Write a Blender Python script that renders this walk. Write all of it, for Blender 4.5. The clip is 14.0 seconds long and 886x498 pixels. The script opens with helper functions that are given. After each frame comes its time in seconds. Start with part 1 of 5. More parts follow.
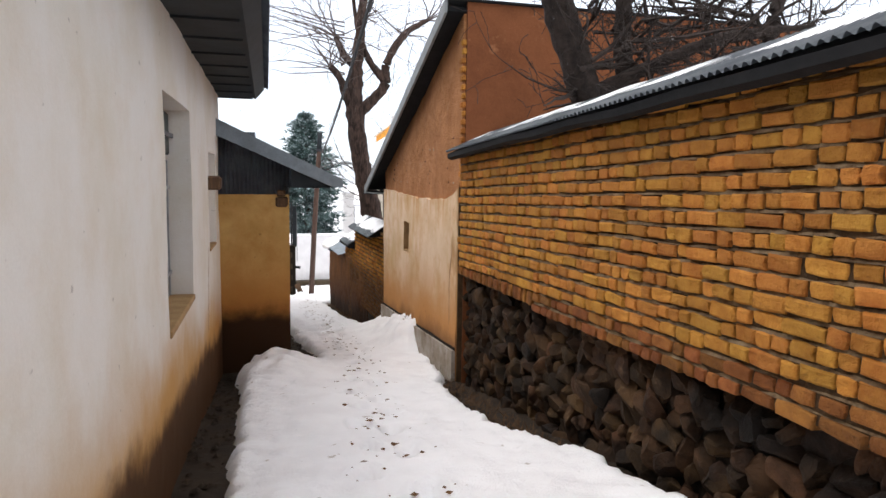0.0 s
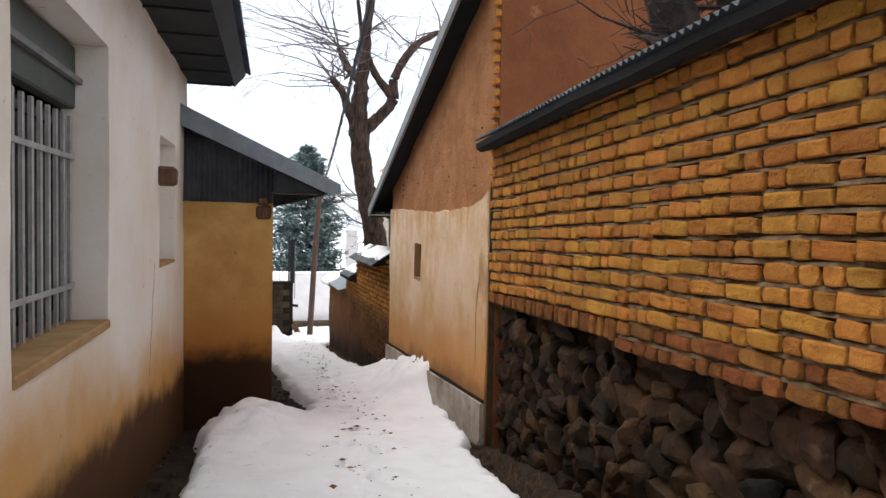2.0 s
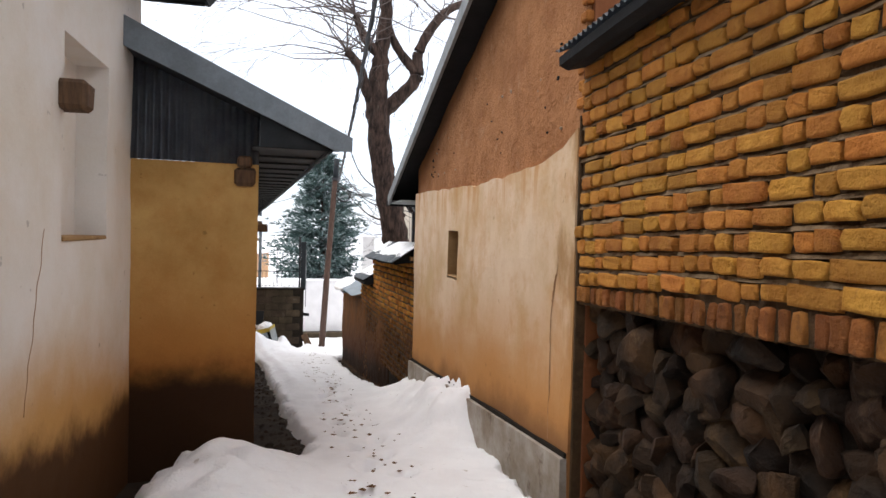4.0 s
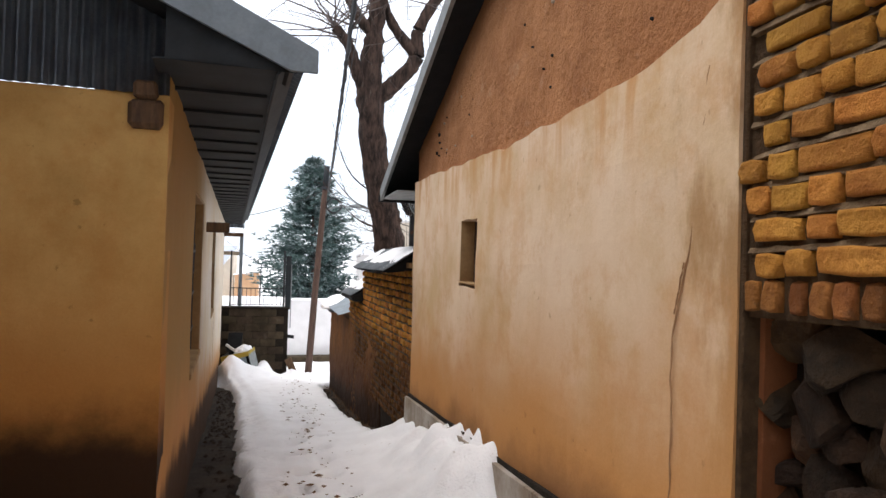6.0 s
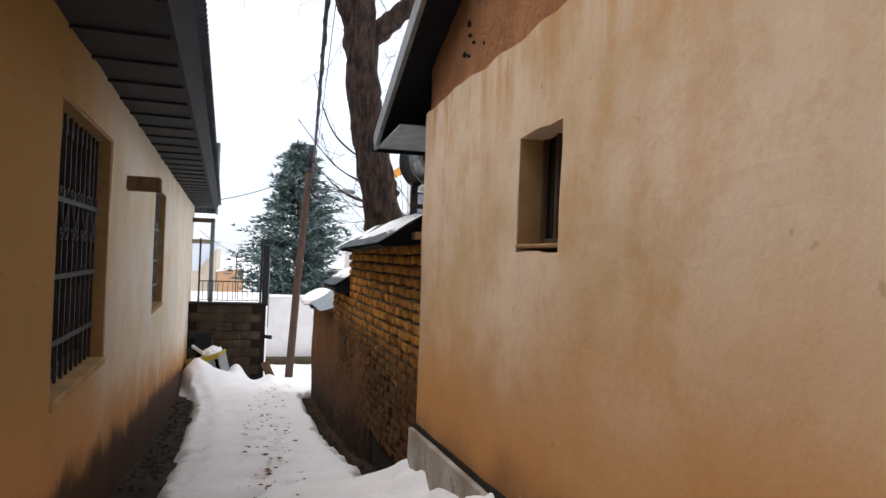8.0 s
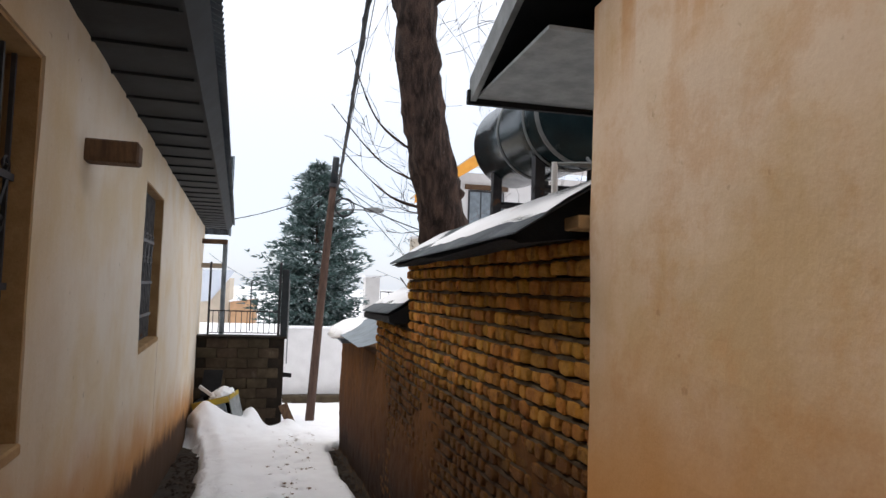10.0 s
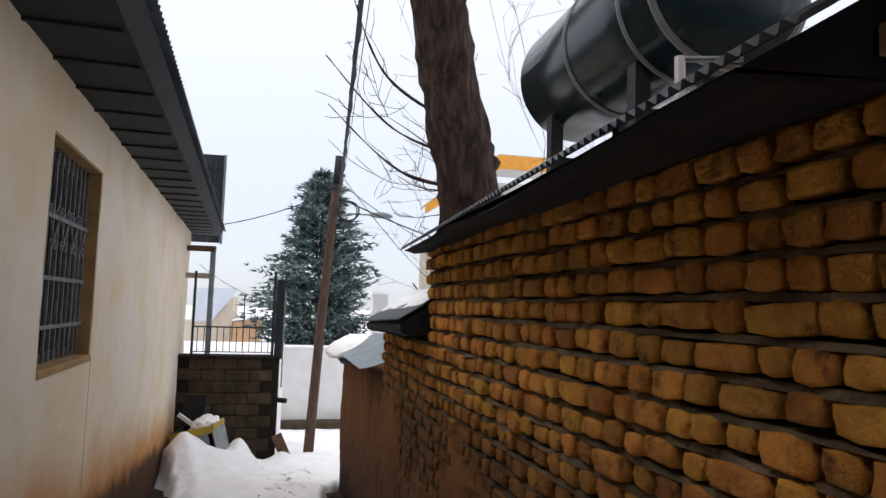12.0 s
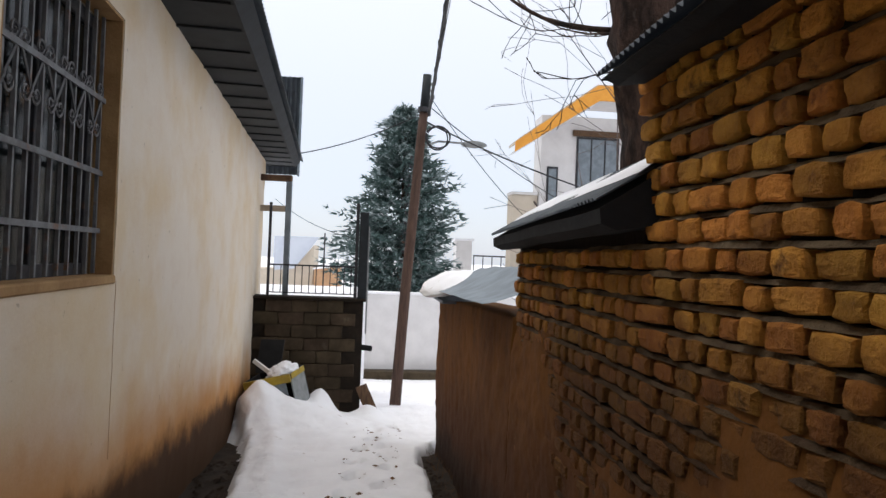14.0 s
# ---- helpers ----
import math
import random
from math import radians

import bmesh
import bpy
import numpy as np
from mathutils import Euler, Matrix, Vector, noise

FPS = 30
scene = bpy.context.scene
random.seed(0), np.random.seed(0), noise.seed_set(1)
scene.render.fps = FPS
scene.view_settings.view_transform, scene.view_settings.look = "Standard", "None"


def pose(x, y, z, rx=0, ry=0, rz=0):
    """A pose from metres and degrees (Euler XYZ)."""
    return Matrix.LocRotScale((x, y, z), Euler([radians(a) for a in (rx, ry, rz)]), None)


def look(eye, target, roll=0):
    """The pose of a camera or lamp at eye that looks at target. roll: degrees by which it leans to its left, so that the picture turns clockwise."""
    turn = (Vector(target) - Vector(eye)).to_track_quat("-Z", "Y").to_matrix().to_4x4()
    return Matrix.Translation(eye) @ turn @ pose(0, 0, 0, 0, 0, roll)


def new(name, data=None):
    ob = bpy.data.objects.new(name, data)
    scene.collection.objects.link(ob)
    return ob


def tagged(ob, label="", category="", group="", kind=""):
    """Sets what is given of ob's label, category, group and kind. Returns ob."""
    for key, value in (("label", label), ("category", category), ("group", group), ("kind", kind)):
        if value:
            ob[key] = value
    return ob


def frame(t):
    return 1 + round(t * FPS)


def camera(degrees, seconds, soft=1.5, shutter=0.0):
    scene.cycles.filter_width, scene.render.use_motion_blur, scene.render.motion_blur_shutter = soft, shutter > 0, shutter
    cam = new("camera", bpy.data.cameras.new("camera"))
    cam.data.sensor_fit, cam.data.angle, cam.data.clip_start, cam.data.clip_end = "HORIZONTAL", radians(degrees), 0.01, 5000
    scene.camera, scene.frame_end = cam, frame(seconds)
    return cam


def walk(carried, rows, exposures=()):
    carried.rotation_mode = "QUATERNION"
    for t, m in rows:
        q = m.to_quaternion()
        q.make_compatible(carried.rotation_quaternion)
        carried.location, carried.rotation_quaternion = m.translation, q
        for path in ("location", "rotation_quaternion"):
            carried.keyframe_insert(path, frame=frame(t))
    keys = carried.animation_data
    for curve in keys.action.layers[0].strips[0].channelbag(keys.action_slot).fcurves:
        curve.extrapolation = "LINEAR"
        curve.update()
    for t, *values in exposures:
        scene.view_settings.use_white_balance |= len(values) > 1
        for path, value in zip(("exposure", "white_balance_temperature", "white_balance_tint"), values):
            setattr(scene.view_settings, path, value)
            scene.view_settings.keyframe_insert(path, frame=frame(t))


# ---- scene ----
cam = camera(67.7, 14.0)
SKY = 1.75
PLAN = 1.15  # metres to one unit of the plan below
PATH = [
    (0, (-0.084, -0.039, 1.522), (0.429, 1.882, 1.312), 0.8),
    (0.5, (0.041, 0.427, 1.417), (0.549, 2.358, 1.297), 1.0),
    (1, (0.138, 0.828, 1.3), (0.645, 2.761, 1.21), 0.8),
    (1.5, (0.219, 1.229, 1.217), (0.724, 3.163, 1.134), 1.0),
    (2, (0.181, 1.679, 1.126), (0.683, 3.614, 1.049), 1.1),
    (2.5, (0.246, 2.12, 1.061), (0.743, 4.056, 0.986), 1.1),
    (3, (0.28, 2.553, 1.009), (0.764, 4.493, 0.947), 1.1),
    (3.5, (0.299, 3.007, 0.961), (0.77, 4.95, 0.917), 1.1),
    (3.7, (0.349, 3.252, 0.902), (0.807, 5.199, 0.856), 1.3),
    (5.8, (0.687, 5.31, 0.596), (1.139, 7.258, 0.626), 1.8),
    (6, (0.736, 5.43, 0.591), (1.199, 7.375, 0.618), 1.7),
    (6.5, (0.851, 5.939, 0.542), (1.34, 7.878, 0.574), 2.0),
    (7, (0.98, 6.444, 0.497), (1.495, 8.376, 0.531), 1.9),
    (7.5, (1.042, 7.013, 0.407), (1.548, 8.948, 0.431), 2.0),
    (8, (1.012, 7.528, 0.354), (1.505, 9.466, 0.383), 2.1),
    (8.5, (0.876, 8.05, 0.277), (1.361, 9.99, 0.301), 2.1),
    (9, (0.838, 8.574, 0.238), (1.304, 10.519, 0.261), 2.0),
    (9.2, (0.791, 8.815, 0.237), (1.238, 10.764, 0.277), 2.1),
    (11.5, (1.096, 10.783, 0.16), (1.568, 12.718, 0.341), 1.6),
    (12, (1.106, 11.263, 0.086), (1.532, 13.209, 0.265), 1.7),
    (12.5, (1.161, 11.744, 0.029), (1.5, 13.713, 0.108), 1.9),
    (13, (1.097, 12.144, -0.035), (1.401, 14.121, -0.001), 2.1),
    (13.5, (1.134, 12.52, -0.106), (1.395, 14.502, -0.085), 2.0),
    (14, (1.004, 12.972, -0.181), (1.21, 14.961, -0.149), 2.2),
]
walk(cam, [(t, look(Vector(eye) * PLAN, Vector(target) * PLAN, roll)) for t, eye, target, roll in PATH],
     [(0, 0.15), (2, 0.09), (3.7, 0.15), (6.5, 0.14), (7.5, -0.06), (9, -0.16), (11.5, -0.4), (14, -0.42)])

# ---- sky and sun: a bright overcast day ----
world = bpy.data.worlds.new("overcast_sky")
scene.world = world
world.use_nodes = True
wn, wl = world.node_tree.nodes, world.node_tree.links
wn.clear()
w_out = wn.new("ShaderNodeOutputWorld")
w_add = wn.new("ShaderNodeAddShader")
w_sky = wn.new("ShaderNodeTexSky")
w_sky.sky_type = "NISHITA"
w_sky.sun_disc = False
w_sky.sun_elevation, w_sky.sun_rotation = radians(67), radians(292)
w_b1 = wn.new("ShaderNodeBackground")
w_b1.inputs["Strength"].default_value = 0.05
w_b2 = wn.new("ShaderNodeBackground")
w_b2.inputs["Strength"].default_value = SKY
w_tc = wn.new("ShaderNodeTexCoord")
w_sep = wn.new("ShaderNodeSeparateXYZ")
w_ramp = wn.new("ShaderNodeValToRGB")
w_ramp.color_ramp.elements[0].position, w_ramp.color_ramp.elements[0].color = 0.0, (0.47, 0.50, 0.57, 1)
w_ramp.color_ramp.elements[1].position, w_ramp.color_ramp.elements[1].color = 1.0, (1.0, 0.98, 0.97, 1)
w_mid = w_ramp.color_ramp.elements.new(0.3)
w_mid.color = (0.63, 0.645, 0.685, 1)
wl.new(w_tc.outputs["Generated"], w_sep.inputs[0])
wl.new(w_sep.outputs["Z"], w_ramp.inputs[0])
wl.new(w_ramp.outputs[0], w_b2.inputs["Color"])
wl.new(w_sky.outputs[0], w_b1.inputs["Color"])
wl.new(w_b1.outputs[0], w_add.inputs[0])
wl.new(w_b2.outputs[0], w_add.inputs[1])
wl.new(w_add.outputs[0], w_out.inputs[0])
sun_data = bpy.data.lights.new("sun", "SUN")
sun_data.energy, sun_data.angle, sun_data.color = 1.5, radians(45), (1.0, 0.96, 0.9)
sun = new("sun", sun_data)
sun.matrix_world = look((-10, 4, 26), (0, 0, 0))

# ---- materials ----
def nodes_of(name):
    m = bpy.data.materials.new(name)
    m.use_nodes = True
    nt = m.node_tree
    return m, nt, nt.nodes["Principled BSDF"]


def noise_node(nt, vec, scale, detail=6, rough=0.6, stretch=None):
    n = nt.nodes.new("ShaderNodeTexNoise")
    n.inputs["Scale"].default_value, n.inputs["Detail"].default_value, n.inputs["Roughness"].default_value = scale, detail, rough
    if stretch:
        mp = nt.nodes.new("ShaderNodeMapping")
        mp.inputs["Scale"].default_value = stretch
        nt.links.new(vec, mp.inputs["Vector"])
        vec = mp.outputs[0]
    nt.links.new(vec, n.inputs["Vector"])
    return n.outputs["Fac"]


def ramp(nt, fac, lo, hi, a=(0, 0, 0, 1), b=(1, 1, 1, 1)):
    r = nt.nodes.new("ShaderNodeMapRange")
    r.interpolation_type = "SMOOTHSTEP"
    r.inputs["From Min"].default_value, r.inputs["From Max"].default_value = lo, hi
    nt.links.new(fac, r.inputs["Value"])
    return r.outputs[0]


def mix(nt, fac, a, b, mode="MIX"):
    n = nt.nodes.new("ShaderNodeMix")
    n.data_type, n.blend_type = "RGBA", mode
    for sock, v in ((n.inputs[0], fac), (n.inputs[6], a), (n.inputs[7], b)):
        if isinstance(v, (int, float)):
            sock.default_value = v
        elif isinstance(v, tuple):
            sock.default_value = (*v, 1) if len(v) == 3 else v
        else:
            nt.links.new(v, sock)
    return n.outputs[2]


def math_node(nt, op, a, b):
    n = nt.nodes.new("ShaderNodeMath")
    n.operation = op
    for sock, v in ((n.inputs[0], a), (n.inputs[1], b)):
        if isinstance(v, (int, float)):
            sock.default_value = v
        else:
            nt.links.new(v, sock)
    return n.outputs[0]


def bump(nt, bsdf, height, strength, distance=0.02):
    b = nt.nodes.new("ShaderNodeBump")
    b.inputs["Strength"].default_value, b.inputs["Distance"].default_value = strength, distance
    nt.links.new(height, b.inputs["Height"])
    nt.links.new(b.outputs[0], bsdf.inputs["Normal"])


def where(nt):
    """Position in units of the plan."""
    n = nt.nodes.new("ShaderNodeVectorMath")
    n.operation = "SCALE"
    n.inputs["Scale"].default_value = 1 / PLAN
    nt.links.new(nt.nodes.new("ShaderNodeNewGeometry").outputs["Position"], n.inputs[0])
    return n.outputs[0]


def rough_mat(name, c1, c2, scale=6, fine=60, rough=0.9, bumps=0.4, dist=0.01, c3=None, c3_at=(0.58, 0.72), c3_scale=2.0, metal=0.0, vary=0.0, local=False, stretch=None, damp=None):
    """Two-scale mottled surface; vary: brightness spread between like pieces."""
    m, nt, b = nodes_of(name)
    vec = nt.nodes.new("ShaderNodeTexCoord").outputs["Object"] if local else where(nt)
    col = mix(nt, ramp(nt, noise_node(nt, vec, scale, stretch=stretch), 0.32, 0.68), c1, c2)
    if c3:
        col = mix(nt, ramp(nt, noise_node(nt, vec, c3_scale, 8, 0.65, stretch), *c3_at), col, c3)
    f = noise_node(nt, vec, fine, 4, 0.7)
    col = mix(nt, 0.35, col, mix(nt, f, (0.25, 0.25, 0.25), (1.0, 1.0, 1.0)), "SOFT_LIGHT")
    if vary:
        info = nt.nodes.new("ShaderNodeObjectInfo").outputs["Random"]
        geo = nt.nodes.new("ShaderNodeNewGeometry").outputs["Random Per Island"]
        r = math_node(nt, "FRACT", math_node(nt, "ADD", info, geo), 0.0)
        h = nt.nodes.new("ShaderNodeHueSaturation")
        nt.links.new(math_node(nt, "ADD", math_node(nt, "MULTIPLY", r, 2 * vary), 1 - vary), h.inputs["Value"])
        r2 = math_node(nt, "FRACT", math_node(nt, "MULTIPLY", r, 7.31), 0.0)
        nt.links.new(math_node(nt, "ADD", math_node(nt, "MULTIPLY", r2, 0.022), 0.487), h.inputs["Hue"])
        nt.links.new(col, h.inputs["Color"])
        col = h.outputs[0]
    if damp:
        level, fall, reach, wet = damp
        sep = nt.nodes.new("ShaderNodeSeparateXYZ")
        nt.links.new(vec, sep.inputs[0])
        h = math_node(nt, "ADD", sep.outputs["Z"], math_node(nt, "MULTIPLY", sep.outputs["Y"], fall))
        h = math_node(nt, "ADD", h, math_node(nt, "MULTIPLY", noise_node(nt, vec, 2.2, 9, 0.65), 0.7))
        col = mix(nt, math_node(nt, "MULTIPLY", ramp(nt, h, level + 0.35 + reach, level + 0.35), 0.88), col, wet)
    nt.links.new(col, b.inputs["Base Color"])
    b.inputs["Roughness"].default_value, b.inputs["Metallic"].default_value = rough, metal
    b.inputs["Specular IOR Level"].default_value = 0.3
    hgt = math_node(nt, "ADD", math_node(nt, "MULTIPLY", f, 0.4), noise_node(nt, vec, scale * 3, 6, 0.65, stretch))
    bump(nt, b, hgt, bumps, dist)
    return m


def plaster_mat(name, clean, patch, splash, wet, level, fall, band=0.3, streak=0.35, coat=None, clouds=0.08, relief=0.28, rust=None):
    """Lime plaster with rising-damp stains: splash tint, then a wet foot whose ragged edge follows the sloping lane."""
    m, nt, b = nodes_of(name)
    vec = where(nt)
    sep = nt.nodes.new("ShaderNodeSeparateXYZ")
    nt.links.new(vec, sep.inputs[0])
    col = mix(nt, ramp(nt, noise_node(nt, vec, 1.3, 8, 0.6), 0.38, 0.7), clean, patch)
    if coat:
        edge = math_node(nt, "ADD", sep.outputs["Y"], math_node(nt, "MULTIPLY", noise_node(nt, vec, 2.2, 8, 0.65, (1, 1, 0.4)), 1.2))
        col = mix(nt, ramp(nt, edge, coat[2], coat[1]), col, coat[0])
    cloud = ramp(nt, noise_node(nt, vec, 4.3, 9, 0.7), 0.46, 0.66)
    col = mix(nt, math_node(nt, "MULTIPLY", cloud, clouds), col, splash)
    drip = noise_node(nt, vec, 3.0, 6, 0.6, (1, 1, 0.12))
    col = mix(nt, math_node(nt, "MULTIPLY", ramp(nt, drip, 0.5, 0.75), streak), col, splash)
    if rust:
        run = math_node(nt, "MULTIPLY", ramp(nt, noise_node(nt, vec, 7.0, 5, 0.6, (1, 1, 0.10)), 0.47, 0.66), ramp(nt, sep.outputs["Z"], rust[0] - rust[1], rust[0]))
        col = mix(nt, math_node(nt, "MULTIPLY", run, 0.75), col, splash)
    h = math_node(nt, "ADD", sep.outputs["Z"], math_node(nt, "MULTIPLY", sep.outputs["Y"], fall))
    wob = math_node(nt, "MULTIPLY", math_node(nt, "SUBTRACT", noise_node(nt, vec, 1.1, 7, 0.6), 0.5), 0.75)
    h2 = math_node(nt, "ADD", h, wob)
    col = mix(nt, ramp(nt, h2, level + band * 2.2, level), col, splash)
    wob2 = math_node(nt, "MULTIPLY", math_node(nt, "SUBTRACT", noise_node(nt, vec, 1.7, 9, 0.62), 0.5), 0.55)
    h3 = math_node(nt, "ADD", h, wob2)
    damp = ramp(nt, h3, level + 0.12, level - band * 0.4)
    col = mix(nt, damp, col, wet)
    f = noise_node(nt, vec, 90, 4, 0.7)
    speck = ramp(nt, noise_node(nt, vec, 14, 3, 0.5), 0.70, 0.76)
    col = mix(nt, math_node(nt, "MULTIPLY", speck, 0.35), col, wet)
    col = mix(nt, 0.25, col, mix(nt, f, (0.25, 0.25, 0.25), (1, 1, 1)), "SOFT_LIGHT")
    nt.links.new(col, b.inputs["Base Color"])
    b.inputs["Roughness"].default_value = 0.92
    b.inputs["Specular IOR Level"].default_value = 0.2
    hgt = math_node(nt, "ADD", math_node(nt, "MULTIPLY", f, 0.15), math_node(nt, "ADD", noise_node(nt, vec, 4, 5), math_node(nt, "MULTIPLY", noise_node(nt, vec, 22, 4), 0.5)))
    bump(nt, b, hgt, relief, 0.013)
    return m


M_PLASTER_1 = plaster_mat("cream_plaster", (0.72, 0.68, 0.63), (0.65, 0.59, 0.50), (0.50, 0.27, 0.09), (0.065, 0.028, 0.009), 0.55, 0.105, streak=0.06)
M_OCHRE = plaster_mat("ochre_plaster", (0.56, 0.345, 0.125), (0.38, 0.215, 0.068), (0.36, 0.15, 0.035), (0.03, 0.013, 0.005), 0.80, 0.11, 0.5, streak=0.3, clouds=0.3)
# coat: real ochre at the near end, deepened to include shade beneath the eaves
M_PLASTER_2 = plaster_mat("warm_plaster", (0.68, 0.60, 0.50), (0.64, 0.51, 0.34), (0.46, 0.22, 0.075), (0.06, 0.028, 0.011), 0.40, 0.111, 0.32, streak=0.03, coat=((0.30, 0.178, 0.058), 11.4, 14.4))
M_PLASTER_3 = plaster_mat("peach_plaster", (0.72, 0.545, 0.385), (0.57, 0.385, 0.205), (0.52, 0.245, 0.08), (0.28, 0.13, 0.05), 0.40, 0.09, 0.4, 0.25, coat=((0.40, 0.235, 0.11), 7.74, 7.92), clouds=0.36, rust=(1.34, 0.55))
M_MUD = rough_mat("mud_render", (0.42, 0.185, 0.073), (0.31, 0.125, 0.046), 3.6, 45, 0.95, 1.0, 0.045, (0.42, 0.22, 0.11), c3_scale=5)
# darker copy of mud_render, with the near wall's shade put into its colour
M_MUD_SHADED = rough_mat("shaded_mud_render", (0.20, 0.068, 0.024), (0.14, 0.045, 0.015), 1.6, 45, 0.9, 0.6, 0.02, (0.30, 0.13, 0.055), c3_scale=4)
M_MUD_WALL = plaster_mat("mud_wall_render", (0.155, 0.064, 0.014), (0.095, 0.036, 0.008), (0.06, 0.021, 0.005), (0.025, 0.010, 0.004), 0.50, 0.125, 0.4, streak=0.0, clouds=0.5, relief=0.7)
M_BRICK = rough_mat("yellow_brick", (0.49, 0.222, 0.039), (0.375, 0.15, 0.023), 9, 90, 0.95, 1.0, 0.022, (0.25, 0.10, 0.025), (0.60, 0.78), 16, vary=0.2)
M_BRICK_B = rough_mat("brown_brick", (0.55, 0.25, 0.042), (0.34, 0.14, 0.023), 9, 90, 0.95, 1.0, 0.022, (0.11, 0.046, 0.013), (0.54, 0.74), 11, vary=0.3, damp=(-0.68, 0.0, 0.62, (0.060, 0.022, 0.005)))
# reddish damp brick, its colour lowered further for shade at the wall foot
M_BRICK_FOOT = rough_mat("damp_shaded_foot_brick", (0.26, 0.10, 0.024), (0.17, 0.06, 0.014), 11, 90, 0.95, 1.0, 0.016, (0.12, 0.055, 0.02), (0.55, 0.78), 14, vary=0.3)
M_CRACK = rough_mat("crack_fill", (0.40, 0.23, 0.12), (0.30, 0.16, 0.08), 20, 90, 0.95, 0.5, 0.01)
M_JOINT = rough_mat("deep_joint", (0.085, 0.048, 0.022), (0.05, 0.028, 0.013), 12, 70, 0.97, 0.9, 0.02)
M_MORTAR = rough_mat("mud_mortar", (0.24, 0.165, 0.095), (0.12, 0.075, 0.04), 12, 70, 0.97, 0.9, 0.02)
# mortar coloured near black so that gaps between stones and bricks look deeply shaded
M_MORTAR_B = rough_mat("mud_mortar_with_gap_shade", (0.020, 0.013, 0.008), (0.011, 0.008, 0.005), 8, 70, 0.97, 0.9, 0.02)
M_BED_B = rough_mat("brown_mortar_bed", (0.17, 0.125, 0.075), (0.06, 0.038, 0.02), 7, 70, 0.97, 0.9, 0.02, damp=(-0.75, 0.0, 0.62, (0.04, 0.018, 0.006)))
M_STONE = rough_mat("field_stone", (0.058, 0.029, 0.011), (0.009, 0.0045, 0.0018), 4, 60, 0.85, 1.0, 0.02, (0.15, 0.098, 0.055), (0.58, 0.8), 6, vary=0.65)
M_EARTH = rough_mat("wet_earth", (0.017, 0.011, 0.007), (0.032, 0.020, 0.011), 3, 40, 0.9, 1.0, 0.03, (0.055, 0.028, 0.013), (0.6, 0.78), 6)
M_CONCRETE = rough_mat("grey_concrete", (0.42, 0.38, 0.34), (0.24, 0.19, 0.14), 3, 60, 0.9, 0.5, 0.01, (0.10, 0.06, 0.035), (0.56, 0.72), 5)
M_BLOCK = rough_mat("mossy_block", (0.066, 0.047, 0.028), (0.030, 0.021, 0.012), 3, 60, 0.95, 0.6, 0.012, (0.10, 0.085, 0.06), vary=0.15)
M_SHEET = rough_mat("galvanised_sheet", (0.15, 0.165, 0.18), (0.09, 0.10, 0.115), 3, 50, 0.45, 0.1, 0.004, (0.10, 0.10, 0.10), (0.6, 0.8), 5, metal=0.6)
M_FASCIA = rough_mat("weathered_fascia_sheet", (0.21, 0.245, 0.275), (0.15, 0.175, 0.195), 5, 60, 0.6, 0.15, 0.004, (0.16, 0.18, 0.19), (0.58, 0.75), 3, metal=0.25)
# sheet grey taken down to near black, carrying the shade under the eaves
M_SOFFIT = rough_mat("eave_shaded_grey_sheet", (0.023, 0.027, 0.031), (0.013, 0.015, 0.017), 4, 60, 0.7, 0.15, 0.004, (0.035, 0.035, 0.038), (0.58, 0.75), 3, metal=0.2)
M_TAR = rough_mat("black_roofing_felt", (0.012, 0.012, 0.013), (0.007, 0.007, 0.008), 6, 60, 0.9, 0.5, 0.01)
M_WOOD = rough_mat("old_timber", (0.13, 0.075, 0.04), (0.07, 0.04, 0.025), 6, 60, 0.85, 0.5, 0.01, stretch=(6, 1, 1))
M_POLE = rough_mat("pole_timber", (0.10, 0.058, 0.042), (0.06, 0.036, 0.027), 6, 60, 0.85, 0.6, 0.01, stretch=(6, 6, 0.6))
M_BARK = rough_mat("bark", (0.095, 0.058, 0.044), (0.020, 0.013, 0.010), 7, 50, 0.95, 1.0, 0.03, (0.12, 0.10, 0.085), (0.6, 0.75), 9, stretch=(2.5, 2.5, 0.6))
M_WET_BARK = rough_mat("wet_fruit_bark", (0.045, 0.032, 0.026), (0.018, 0.013, 0.011), 9, 50, 0.9, 1.0, 0.02, (0.4, 0.4, 0.41), (0.66, 0.72), 7)
M_TWIG = rough_mat("twig_bark", (0.15, 0.12, 0.11), (0.09, 0.072, 0.066), 9, 50, 0.95, 0.4, 0.01)
M_IRON = rough_mat("painted_iron", (0.17, 0.175, 0.18), (0.10, 0.10, 0.105), 12, 80, 0.6, 0.3, 0.004, (0.16, 0.08, 0.04), (0.58, 0.7), 9, metal=0.2)
M_DARK_IRON = rough_mat("dark_iron", (0.05, 0.05, 0.055), (0.03, 0.03, 0.033), 12, 80, 0.6, 0.3, 0.004, (0.10, 0.05, 0.03), (0.6, 0.7), 9, metal=0.3)
M_CABLE = rough_mat("black_cable", (0.03, 0.03, 0.033), (0.02, 0.02, 0.022), 12, 80, 0.6, 0.1, 0.002)
M_TANK = rough_mat("dark_green_tank_paint", (0.016, 0.032, 0.037), (0.008, 0.016, 0.019), 4, 60, 0.2, 0.15, 0.004, (0.07, 0.085, 0.085), (0.58, 0.75), 6, metal=0.1)
M_STRAP = rough_mat("grey_weld_strap", (0.24, 0.25, 0.25), (0.16, 0.17, 0.17), 8, 60, 0.6, 0.2, 0.004)
M_WHITE = rough_mat("white_render", (0.70, 0.68, 0.67), (0.62, 0.60, 0.59), 2, 50, 0.9, 0.3, 0.01)
